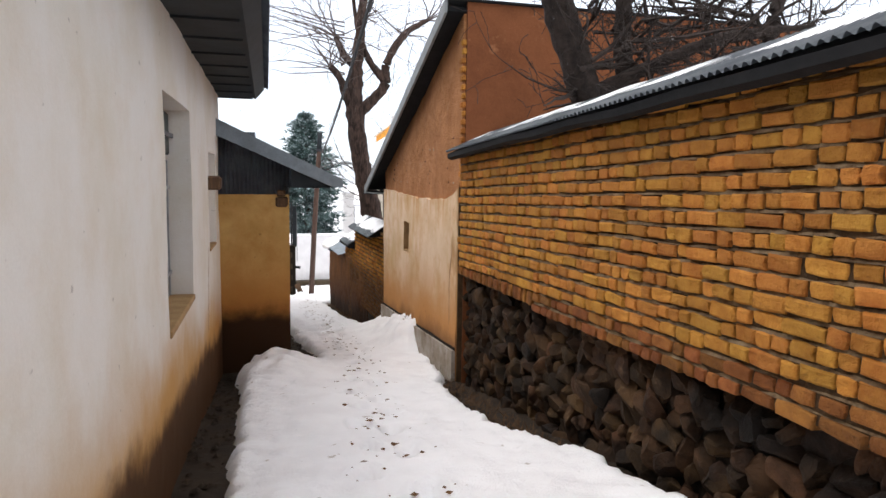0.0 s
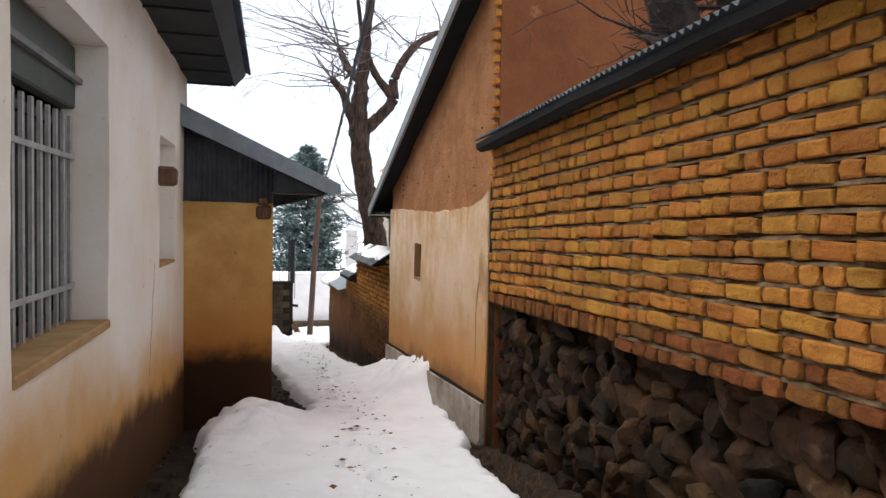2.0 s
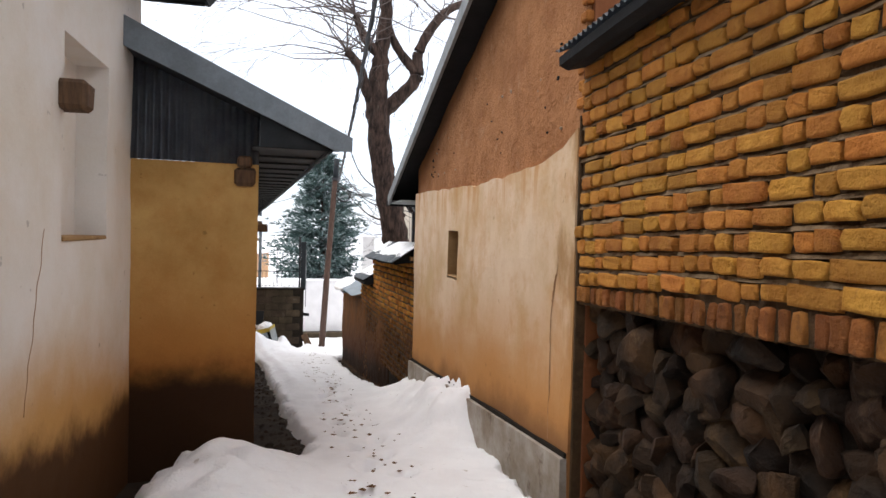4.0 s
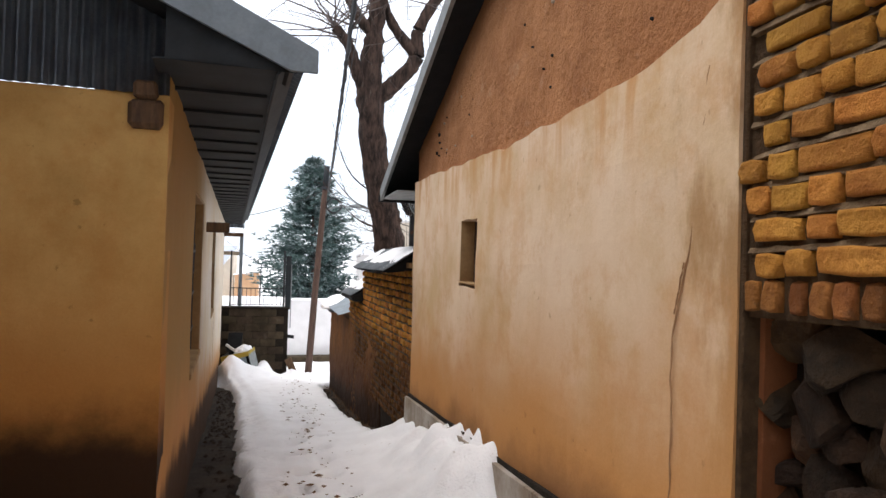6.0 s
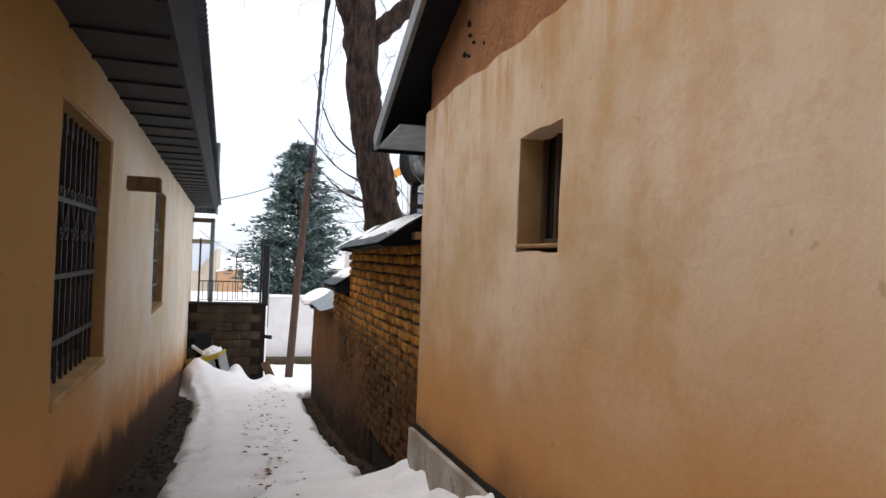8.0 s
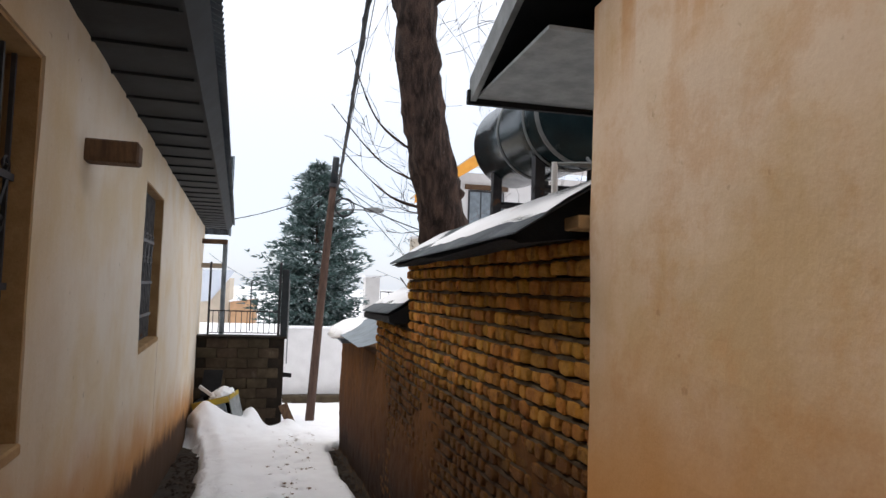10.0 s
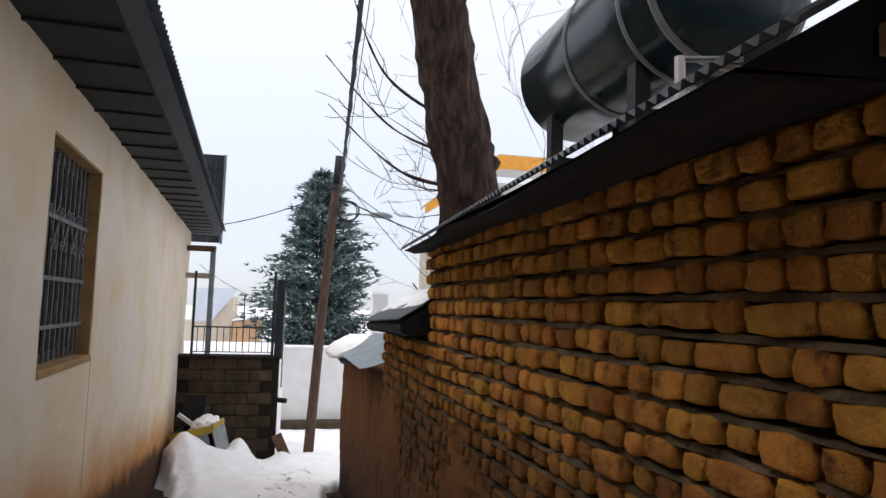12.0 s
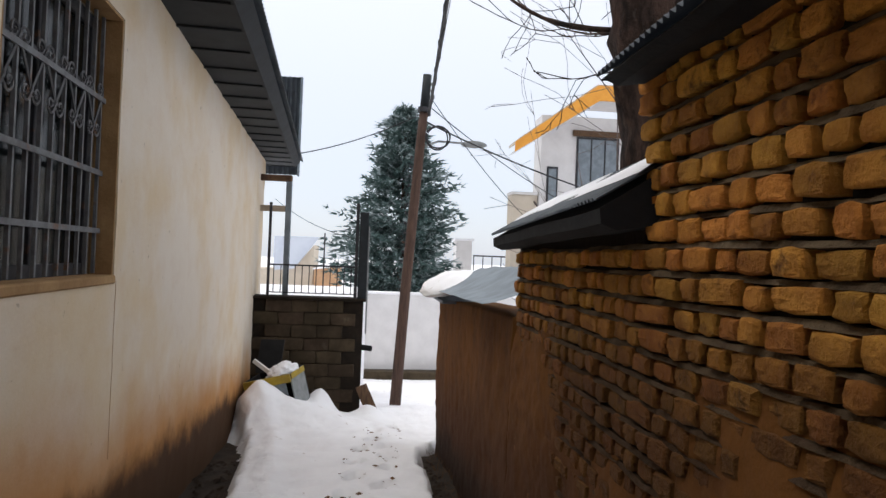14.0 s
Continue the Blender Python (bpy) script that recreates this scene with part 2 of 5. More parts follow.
M_BEIGE = rough_mat("beige_render", (0.58, 0.50, 0.40), (0.52, 0.45, 0.36), 2, 50, 0.9, 0.3, 0.01)
M_TAN = rough_mat("orange_tan_render", (0.50, 0.30, 0.17), (0.42, 0.25, 0.14), 2, 50, 0.9, 0.3, 0.01)
# snow-dusted sheet in a pale blue that also carries the haze of distance
M_FAR_ROOF = rough_mat("snow_dusted_hazed_sheet", (0.56, 0.60, 0.67), (0.48, 0.52, 0.60), 0.8, 20, 0.7, 0.2, 0.02)
M_ORANGE = rough_mat("orange_fascia", (0.75, 0.33, 0.05), (0.66, 0.27, 0.04), 3, 50, 0.6, 0.2, 0.01)
M_YELLOW = rough_mat("yellow_paint", (0.38, 0.27, 0.03), (0.26, 0.18, 0.03), 5, 60, 0.7, 0.3, 0.01, (0.12, 0.09, 0.04), (0.58, 0.7), 6)
M_GREEN = rough_mat("dark_green_shutter", (0.06, 0.075, 0.065), (0.04, 0.05, 0.045), 5, 60, 0.6, 0.2, 0.01)
# near-black colour that stands in for the darkness of unlit rooms
M_DARK = rough_mat("black_room_shade", (0.014, 0.013, 0.012), (0.008, 0.007, 0.006), 3, 40, 0.9, 0.2, 0.01)
M_SILL = rough_mat("ochre_stained_sill", (0.36, 0.22, 0.10), (0.26, 0.15, 0.065), 5, 60, 0.92, 0.4, 0.01, (0.14, 0.08, 0.04))
M_BAR = rough_mat("pale_grey_iron", (0.34, 0.34, 0.335), (0.25, 0.25, 0.245), 12, 80, 0.6, 0.3, 0.004, (0.18, 0.12, 0.08), (0.62, 0.74), 9)
M_PALE_WOOD = rough_mat("pale_plank", (0.40, 0.33, 0.25), (0.30, 0.24, 0.18), 5, 60, 0.85, 0.3, 0.01)
# green lightened and blued to paint distance haze, with patches of snow
M_NEEDLE = rough_mat("haze_paled_needles", (0.085, 0.135, 0.125), (0.042, 0.075, 0.070), 2.5, 30, 0.85, 0.3, 0.02, (0.45, 0.52, 0.53), (0.48, 0.68), 3.5)
M_GRASS = rough_mat("dead_grass", (0.16, 0.085, 0.04), (0.09, 0.05, 0.025), 8, 60, 0.95, 0.3, 0.01)


def glass_mat():
    m, nt, b = nodes_of("window_glass")
    b.inputs["Base Color"].default_value = (0.02, 0.025, 0.027, 1)
    b.inputs["Roughness"].default_value = 0.12
    b.inputs["Specular IOR Level"].default_value = 0.15
    b.inputs["IOR"].default_value = 1.3
    b.inputs["Transmission Weight"].default_value = 0.6
    return m


def snow_mat():
    m, nt, b = nodes_of("snow")
    vec = where(nt)
    col = mix(nt, ramp(nt, noise_node(nt, vec, 2.5, 8, 0.6), 0.35, 0.7), (0.92, 0.92, 0.94), (0.86, 0.855, 0.875))
    dirt = ramp(nt, noise_node(nt, vec, 9, 4, 0.5), 0.69, 0.74)
    col = mix(nt, math_node(nt, "MULTIPLY", dirt, 0.5), col, (0.30, 0.22, 0.16))
    nt.links.new(col, b.inputs["Base Color"])
    b.inputs["Roughness"].default_value = 0.8
    b.inputs["Specular IOR Level"].default_value = 0.15
    hgt = math_node(nt, "ADD", noise_node(nt, vec, 8, 6, 0.6), math_node(nt, "MULTIPLY", noise_node(nt, vec, 55, 4, 0.7), 0.5))
    bump(nt, b, hgt, 0.85, 0.03)
    return m


M_GLASS, M_SNOW = glass_mat(), snow_mat()


# ---- building helpers ----
def mesh_of(name, bm, mat, smooth=False):
    bmesh.ops.recalc_face_normals(bm, faces=bm.faces)
    me = bpy.data.meshes.new(name)
    bm.to_mesh(me)
    bm.free()
    me.materials.append(mat)
    if smooth:
        me.polygons.foreach_set("use_smooth", [True] * len(me.polygons))
    return me


def part(name, bm, mat, parent=None, label="", smooth=False):
    ob = new(name, mesh_of(name, bm, mat, smooth))
    ob.parent = parent
    if label:
        ob["label"] = label
    return ob


def thing(name, label, category, group="", kind="", m=None):
    ob = new(name)
    ob.empty_display_size = 0.1
    if m is not None:
        ob.matrix_world = m
    return tagged(ob, label, category, group, kind)


def box(bm, x0, x1, y0, y1, z0, z1, bevel=0.0, m=None):
    r = bmesh.ops.create_cube(bm, size=1)
    t = Matrix.Translation(((x0 + x1) / 2, (y0 + y1) / 2, (z0 + z1) / 2)) @ Matrix.Diagonal((x1 - x0, y1 - y0, z1 - z0, 1))
    bmesh.ops.transform(bm, matrix=(m @ t) if m is not None else t, verts=r["verts"])
    if bevel:
        edges = list({e for v in r["verts"] for e in v.link_edges})
        bmesh.ops.bevel(bm, geom=edges, offset=bevel, segments=1, affect="EDGES")
    return bm


def boxed(x0, x1, y0, y1, z0, z1, bevel=0.0, m=None):
    return box(bmesh.new(), x0, x1, y0, y1, z0, z1, bevel, m)


def prism(points, y0, y1, axis="y"):
    """A solid of an outline in (a, z), drawn out from y0 to y1 along y (or x)."""
    bm = bmesh.new()
    at = (lambda a, z, d: (a, d, z)) if axis == "y" else (lambda a, z, d: (d, a, z))
    lo = [bm.verts.new(at(a, z, y0)) for a, z in points]
    hi = [bm.verts.new(at(a, z, y1)) for a, z in points]
    bm.faces.new(lo)
    bm.faces.new(hi)
    for i in range(len(points)):
        j = (i + 1) % len(points)
        bm.faces.new((lo[i], lo[j], hi[j], hi[i]))
    return bm


def tube(bm, pts, radii, sides=6):
    rings = []
    for i, p in enumerate(pts):
        p = Vector(p)
        d = (Vector(pts[min(i + 1, len(pts) - 1)]) - Vector(pts[max(i - 1, 0)])).normalized()
        a = d.orthogonal().normalized() if abs(d.z) > 0.95 else d.cross(Vector((0, 0, 1))).normalized()
        b = d.cross(a)
        r = radii[i] if isinstance(radii, (list, tuple)) else radii
        rings.append([bm.verts.new(p + r * (math.cos(k * 2 * math.pi / sides) * a + math.sin(k * 2 * math.pi / sides) * b)) for k in range(sides)])
    for q, s in zip(rings, rings[1:]):
        for k in range(sides):
            bm.faces.new((q[k], q[(k + 1) % sides], s[(k + 1) % sides], s[k]))
    bm.faces.new(rings[0])
    bm.faces.new(rings[-1])
    return bm


def wall_mesh(y0, y1, z0, z1, thick, side=1, openings=(), res=0.16, amp=0.008, top=None, seed=0.0, x=0.0):
    """A wall along y whose face stands at x and looks to +x (side 1) or -x (side -1), with openings cut right through and a
    slightly uneven face. top(y): its upper line."""
    ys, zs = {round(y0, 4), round(y1, 4)}, {round(z0, 4), round(z1, 4)}
    for a, b, c, d in openings:
        ys |= {a, b}
        zs |= {c, d}

    def fill(vals):
        vals = sorted(vals)
        out = []
        for a, b in zip(vals, vals[1:]):
            n = max(1, round((b - a) / res))
            out += [a + (b - a) * i / n for i in range(n)]
        return out + [vals[-1]]
    ys, zs = fill(ys), fill(zs)
    bm, verts = bmesh.new(), {}

    def v(i, j, k):
        if (i, j, k) not in verts:
            y, z = ys[i], zs[j]
            if top:
                z = z0 + (z - z0) * (top(y) - z0) / (z1 - z0)
            dx = amp * noise.noise((y * 1.3 + seed, z * 1.3, seed)) + amp * 0.4 * noise.noise((y * 5, z * 5, seed))
            verts[i, j, k] = bm.verts.new((x + side * (dx if k == 0 else -thick), y, z))
        return verts[i, j, k]

    def solid(i, j):
        if not (0 <= i < len(ys) - 1 and 0 <= j < len(zs) - 1):
            return False
        cy, cz = (ys[i] + ys[i + 1]) / 2, (zs[j] + zs[j + 1]) / 2
        return not any(a < cy < b and c < cz < d for a, b, c, d in openings)
    for i in range(len(ys) - 1):
        for j in range(len(zs) - 1):
            if not solid(i, j):
                continue
            for k in (0, 1):
                bm.faces.new((v(i, j, k), v(i + 1, j, k), v(i + 1, j + 1, k), v(i, j + 1, k)))
            for di, dj, a, b in ((-1, 0, (i, j), (i, j + 1)), (1, 0, (i + 1, j), (i + 1, j + 1)), (0, -1, (i, j), (i + 1, j)), (0, 1, (i, j + 1), (i + 1, j + 1))):
                if not solid(i + di, j + dj):
                    bm.faces.new((v(*a, 0), v(*b, 0), v(*b, 1), v(*a, 1)))
    return bm


def sheet(p0, along, up, n_along, pitch, depth=0.018, thick=0.004, up_steps=1):
    """Corrugated sheet: p0 the corner, along the run across the waves, up the way the waves run."""
    bm = bmesh.new()
    p0, along, up = Vector(p0), Vector(along), Vector(up)
    nrm = along.cross(up).normalized()
    length = along.length
    n = max(8, int(length / pitch * 6))
    grid = []
    for i in range(n + 1):
        s = length * i / n
        off = nrm * (depth * 0.5 * math.sin(2 * math.pi * s / pitch))
        grid.append([bm.verts.new(p0 + along * (i / n) + up * (j / up_steps) + off) for j in range(up_steps + 1)])
    for a, b in zip(grid, grid[1:]):
        for j in range(up_steps):
            bm.faces.new((a[j], b[j], b[j + 1], a[j + 1]))
    bmesh.ops.solidify(bm, geom=list(bm.faces), thickness=thick)
    return bm


def ground_z(y):
    return float(np.interp(y, (-8, 0, 7.8, 9.9, 13.3, 14.5, 20.5, 24.9, 27.2, 31, 60), (1.25, 0.2, -0.9, -1.16, -1.52, -1.72, -2.42, -2.95, -3.4, -3.7, -3.7)))


def wall2_x(y):
    return 0.19 - 0.07 * (y - 8.72)


# ---- ground and snow ----
def spread(core, far):
    return sorted([-f for f in far] + core + far)


def left_edge(y):
    return float(np.interp(y, (-8, 3.8, 7, 8.1, 8.5, 8.75, 9.5, 10.35, 12.5, 13.6, 17.8, 18.3, 21, 22.5, 24, 40), (-0.35, -0.36, -0.38, -0.45, -0.3, 0.5, 0.58, 0.46, 0.28, 0.22, -0.06, -0.12, -0.45, -0.95, -6, -300)))


def right_edge(y):
    return float(np.interp(y, (-8, 3.1, 3.7, 4.1, 4.6, 5.4, 6.6, 7.2, 8.0, 8.4, 12.0, 12.3, 14.8, 20.3, 20.9, 24, 40), (1.96, 1.97, 1.92, 1.80, 1.68, 1.63, 1.70, 1.9, 1.95, 2.3, 2.3, 1.76, 1.64, 1.58, 1.9, 8, 300)))


def smooth01(t):
    t = min(1.0, max(0.0, t))
    return t * t * (3 - 2 * t)


STEPS = []
for i in range(62):
    sy = 1.6 + i * 0.33 + random.uniform(-0.07, 0.07)
    sx = float(np.interp(sy, (0, 4, 6, 8, 12, 18, 24), (0.45, 0.62, 0.80, 1.05, 1.05, 1.0, 1.3))) + (0.12 if i % 2 else -0.12) + random.uniform(-0.05, 0.05)
    STEPS.append((sx, sy, random.uniform(0.08, 0.13), random.uniform(-0.3, 0.3)))


def snow_z(x, y):
    g = ground_z(y)
    if y > 45 or abs(x) > 12 or (y < 20 and (x < -1.7 or x > 2.7)):
        return g + 0.12
    rag = 0.07 * noise.noise((x * 3, y * 3, 2.0)) + 0.05 * noise.noise((x * 9, y * 9, 5.0)) + 0.02 * noise.noise((x * 24, y * 24, 1.0))
    d = min(x - left_edge(y), right_edge(y) - x) + rag
    t = -0.12 + 0.25 * smooth01((d + 0.06) / 0.16)
    h = 0.035 * noise.noise((x * 1.6, y * 1.6, 7.0)) + 0.022 * noise.noise((x * 6, y * 6, 3.0)) + 0.011 * noise.noise((x * 18, y * 18, 3.0))
    # bank before the shed
    bank = 0.19 * math.exp(-(((x - 0.05) / 0.42) ** 2)) * smooth01((y - 6.3) / 1.9) * smooth01((8.72 - y) / 0.25)
    # heap along the plastered house
    heap = 0.46 * math.exp(-(((x - 2.0) / 0.42) ** 2)) * smooth01((y - 8.66 + 0.12 * noise.noise((x * 2.6, y * 2.6, 0))) / 0.5) * (1 - 0.55 * smooth01((y - 9.6) / 2.0)) * smooth01((12.4 - y) / 0.5)
    # heap round the tipped crate, ridge along the wheel track
    pile = 0.34 * math.exp(-(((x + 0.15) / 0.75) ** 2 + ((y - 22.1) / 0.7) ** 2)) + 0.36 * math.exp(-(((x - 0.28) / 0.22) ** 2 + ((y - 22.95) / 0.4) ** 2)) + 0.2 * math.exp(-(((x - 1.0) / 0.22) ** 2 + ((y - 23.0) / 0.4) ** 2)) + 0.25 * math.exp(-(((x + 0.5) / 0.3) ** 2 + ((y - 22) / 0.8) ** 2))
    ridge = 0.05 * math.exp(-(((x - left_edge(y) - 0.35) / 0.12) ** 2)) * smooth01((y - 12) / 2) * smooth01((24 - y) / 2)
    h += (bank + heap) * (1 + 0.5 * noise.noise((x * 5, y * 5, 4.0))) + pile + ridge
    for sx, sy, dep, a in STEPS:
        if abs(y - sy) < 0.3 and abs(x - sx) < 0.3:
            u, w = x - sx - a * (y - sy), y - sy
            r = (u / 0.075) ** 2 + (w / 0.13) ** 2
            h += -dep * math.exp(-r * r) + 0.015 * math.exp(-((math.sqrt(r) - 1.5) / 0.4) ** 2)
    return g + t + h


def grid_mesh(xs, ys, f):
    verts = [(x, y, f(x, y)) for y in ys for x in xs]
    n = len(xs)
    faces = [(j * n + i, j * n + i + 1, (j + 1) * n + i + 1, (j + 1) * n + i) for j in range(len(ys) - 1) for i in range(n - 1)]
    me = bpy.data.meshes.new("sheet")
    me.from_pydata(verts, [], faces)
    me.polygons.foreach_set("use_smooth", [True] * len(faces))
    return me


def frange(a, b, s):
    return [a + (b - a) * i / round((b - a) / s) for i in range(round((b - a) / s) + 1)]


ground_me = grid_mesh(spread(frange(-3, 3, 0.15), [4, 8, 20, 60, 200, 600]), [-600, -100, -30] + frange(-8, 30, 0.15) + [35, 45, 60, 100, 200, 600],
                      lambda x, y: ground_z(y) + (0.03 * noise.noise((x * 2, y * 2, 0)) + 0.02 * noise.noise((x * 8, y * 8, 0)) if abs(x) < 4 else 0))
ground_me.materials.append(M_EARTH)
tagged(new("ground", ground_me), "wet dark brown bare earth along the lane", "ground", kind="structure")
snow_me = grid_mesh(sorted(frange(-1.0, 2.36, 0.035) + [-600, -200, -60, -20, -10, -5, -3, -2, -1.4, 2.8, 3.4, 4, 5, 7, 10, 20, 60, 200, 600]),
                    [-600, -100, -30, -10] + frange(-6, 0.9, 0.15) + frange(1.0, 15, 0.035) + frange(15.06, 26, 0.06) + frange(26.3, 32, 0.3) + [35, 40, 50, 60, 100, 200, 600], snow_z)
snow_me.materials.append(M_SNOW)
tagged(new("snow", snow_me), "trodden white snow with footprints covering the sloping lane", "snow", kind="structure")


# ---- house on the west side, cream plaster ----
H1 = thing("house", "single-storey cream plastered house with damp stained foot and metal eaves", "house")
part("wall", wall_mesh(-8, 8.85, -1.6, 2.62, 0.4, 1, [(4.17, 5.52, 0.56, 2.02), (7.2, 7.97, 0.76, 1.77)], x=-0.66, amp=0.012, seed=3.1), M_PLASTER_1, H1)
part("end_wall", boxed(-5, -1.06, 8.5, 8.85, -1.6, 2.62), M_PLASTER_1, H1)
part("back_wall", boxed(-5.3, -5.0, -8, 8.85, -1.6, 2.62), M_PLASTER_1, H1)
part("back_roof", prism([(-3.1, 4.0), (-5.6, 2.7), (-5.6, 2.65), (-3.1, 3.95)], -8, 9.04), M_SHEET, H1)


def eaves(parent, wall_x, y0, y1, zs, out, z_tip, tip_out, step, pitch_back=0.45, run=3.0, corr=True):
    """Boxed eaves along y: flat soffit of lapped sheets, fascia and corrugated roof sheet above."""
    n = max(1, round((y1 - y0) / step))
    for i in range(n):
        a, b = y0 + (y1 - y0) * i / n, y0 + (y1 - y0) * (i + 1) / n
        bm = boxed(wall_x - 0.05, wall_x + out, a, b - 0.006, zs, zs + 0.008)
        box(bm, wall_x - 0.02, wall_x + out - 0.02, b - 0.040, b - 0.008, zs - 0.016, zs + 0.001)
        # the underside's shade is in this colour
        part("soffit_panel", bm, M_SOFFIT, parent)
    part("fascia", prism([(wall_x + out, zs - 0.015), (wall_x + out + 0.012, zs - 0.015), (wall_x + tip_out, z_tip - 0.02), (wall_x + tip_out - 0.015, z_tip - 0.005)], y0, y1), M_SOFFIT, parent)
    part("roof_sheet", sheet((wall_x + tip_out + 0.05, y0 - 0.04, z_tip), (0, y1 - y0 + 0.08, 0), (-run, 0, run * pitch_back), 1, 0.076, 0.02), M_SHEET, parent)


eaves(H1, -0.66, -8, 9.0, 2.53, 0.44, 2.66, 0.56, 0.62, 0.52, 3.0)
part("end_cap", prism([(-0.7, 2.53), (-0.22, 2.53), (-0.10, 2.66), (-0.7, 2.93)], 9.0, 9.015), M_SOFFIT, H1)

# ---- house beyond, ochre gable and grilled windows: built along its own wall ----
M2 = pose(0.19, 8.72, 0, 0, 0, math.degrees(math.atan(0.07)))
H2 = thing("house", "low ochre plastered house with corrugated gable and wide metal eaves", "house", m=M2)
L2 = 15.9
part("side_wall", wall_mesh(0.0, L2, -4.2, 1.44, 0.32, 1, [(2.21, 3.63, -0.4, 1.06), (6.63, 7.93, -0.35, 1.03)], amp=0.012, seed=8.2), M_PLASTER_2, H2)
front = wall_mesh(0.0, 0.95, -2.2, 1.30, 0.28, 1, amp=0.012, seed=5.5)
bmesh.ops.transform(front, matrix=pose(-0.95, -0.03, 0, 0, 0, -90) @ Matrix.Scale(-1, 4, (0, 1, 0)) @ pose(0, -0.95, 0), verts=front.verts)
part("front_wall", front, M_OCHRE, H2)
eaves(H2, 0.0, -0.30, 16.4, 1.40, 0.46, 1.50, 0.56, 0.52, pitch_back=0.47, run=1.7)
gable = sheet((-0.98, -0.045, 1.30), (0.98, 0, 0), (0, 0, 1.0), 1, 0.05, 0.018)
for gv in gable.verts:
    gv.co.z = min(gv.co.z, 1.70 - 0.45 * gv.co.x)
part("gable_sheet", gable, M_SHEET, H2)
part("barge_board", prism([(0.64, 1.40), (0.52, 1.40), (-1.0, 2.06), (-1.0, 2.26), (0.64, 1.50)], -0.34, -0.318), M_FASCIA, H2, "pale galvanised barge board")
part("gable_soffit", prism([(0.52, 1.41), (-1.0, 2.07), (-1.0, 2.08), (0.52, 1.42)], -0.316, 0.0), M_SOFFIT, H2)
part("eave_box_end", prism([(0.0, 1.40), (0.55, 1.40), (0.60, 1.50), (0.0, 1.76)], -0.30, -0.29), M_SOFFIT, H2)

# ---- brick boundary wall, stone foot ----
WA = thing("boundary_wall", "yellow brick boundary wall on a dark fieldstone foot with metal coping", "wall")
core = wall_mesh(-8, 7.045, 0.455, 2.0, 0.30, -1, res=0.06, amp=0.012, x=2.0, seed=1.0, top=lambda y: 1.86 + 0.015 * (6.9 - y))
for v in core.verts:
    v.co.z += 0.025 * (6.9 - v.co.y)
part("mortar_core", core, M_JOINT, WA)
# black core paints the shade in the gaps of the recessed stone foot
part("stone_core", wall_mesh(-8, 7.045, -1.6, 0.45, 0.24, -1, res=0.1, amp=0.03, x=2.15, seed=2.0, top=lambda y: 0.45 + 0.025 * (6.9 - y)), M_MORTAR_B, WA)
# ---- east house: plastered gable end, mud-rendered above ----
H3 = thing("house", "peach plastered house with brown mud-rendered gable and grey verge boards", "house")


def verge(y):
    return 1.350 + 0.345 * (12.8 - y)


def plaster_top(y):
    return float(np.interp(y, (7.0, 7.19, 7.36, 7.73, 8.26, 9.05, 11.2, 12.0), (1.46, 1.37, 1.32, 1.285, 1.265, 1.255, 1.32, 1.335))) + 0.02 * noise.noise((y * 4, 0, 0)) + 0.012 * noise.noise((y * 15, 0, 0))


part("lower_wall", wall_mesh(7.05, 11.9, -1.6, 1.32, 0.35, -1, [(9.67, 10.11, 0.42, 0.90)], 0.1, 0.014, plaster_top, 4.4, 1.975), M_PLASTER_3, H3)
part("gable_wall", wall_mesh(7.055, 11.92, 1.2, 3.0, 0.30, -1, (), 0.12, 0.02, lambda y: verge(y) - 0.02, 9.0, 2.01), M_MUD, H3)
# same mud as the gable, coloured darker because this side lies in shade
part("near_wall", boxed(2.04, 9.0, 7.01, 7.05, -1.6, verge(7.05) + 0.10), M_MUD_SHADED, H3)
part("corner_mud", boxed(1.984, 2.045, 7.03, 7.052, -1.6, 1.5, 0.004), M_JOINT, H3, "dark mud in the corner")
part("far_wall", boxed(2.33, 9.0, 11.65, 11.89, -1.6, 1.5), M_PLASTER_3, H3)
part("plinth", wall_mesh(7.06, 11.89, -2.0, -0.5, 0.3, -1, (), 0.12, 0.01, lambda y: -0.43 - 0.075 * (y - 7.12), 6.0, 1.93), M_CONCRETE, H3, "bare grey concrete plinth")
part("plinth_band", wall_mesh(7.065, 11.885, -1.2, -0.4, 0.1, -1, (), 0.12, 0.008, lambda y: -0.40 - 0.075 * (y - 7.12), 6.5, 1.958), M_MORTAR_B, H3)
part("roof", prism([(7.06, verge(7.06)), (12.97, verge(12.97)), (12.97, verge(12.97) + 0.05), (7.06, verge(7.06) + 0.05)], 1.80, 9.2, "x"), M_TAR, H3)
part("ridge_cap", prism([(6.97, verge(7.05) + 0.10), (7.3, verge(7.05) + 0.05), (7.3, verge(7.05) + 0.07), (6.97, verge(7.05) + 0.12)], 1.80, 9.2, "x"), M_TAR, H3, "dark sheet ridge capping")
part("verge_board", prism([(6.95, verge(6.95) - 0.085), (12.95, verge(12.95) - 0.085), (12.95, verge(12.95) + 0.055), (6.95, verge(6.95) + 0.055)], 1.765, 1.795, "x"), M_STRAP, H3, "grey metal verge board")
part("eave_soffit", boxed(1.80, 9.0, 11.93, 12.92, 1.24, 1.255), M_STRAP, H3, "pale grey eave soffit")
part("eave_board", boxed(1.75, 9.0, 12.92, 12.95, 1.21, 1.285), M_TAR, H3)

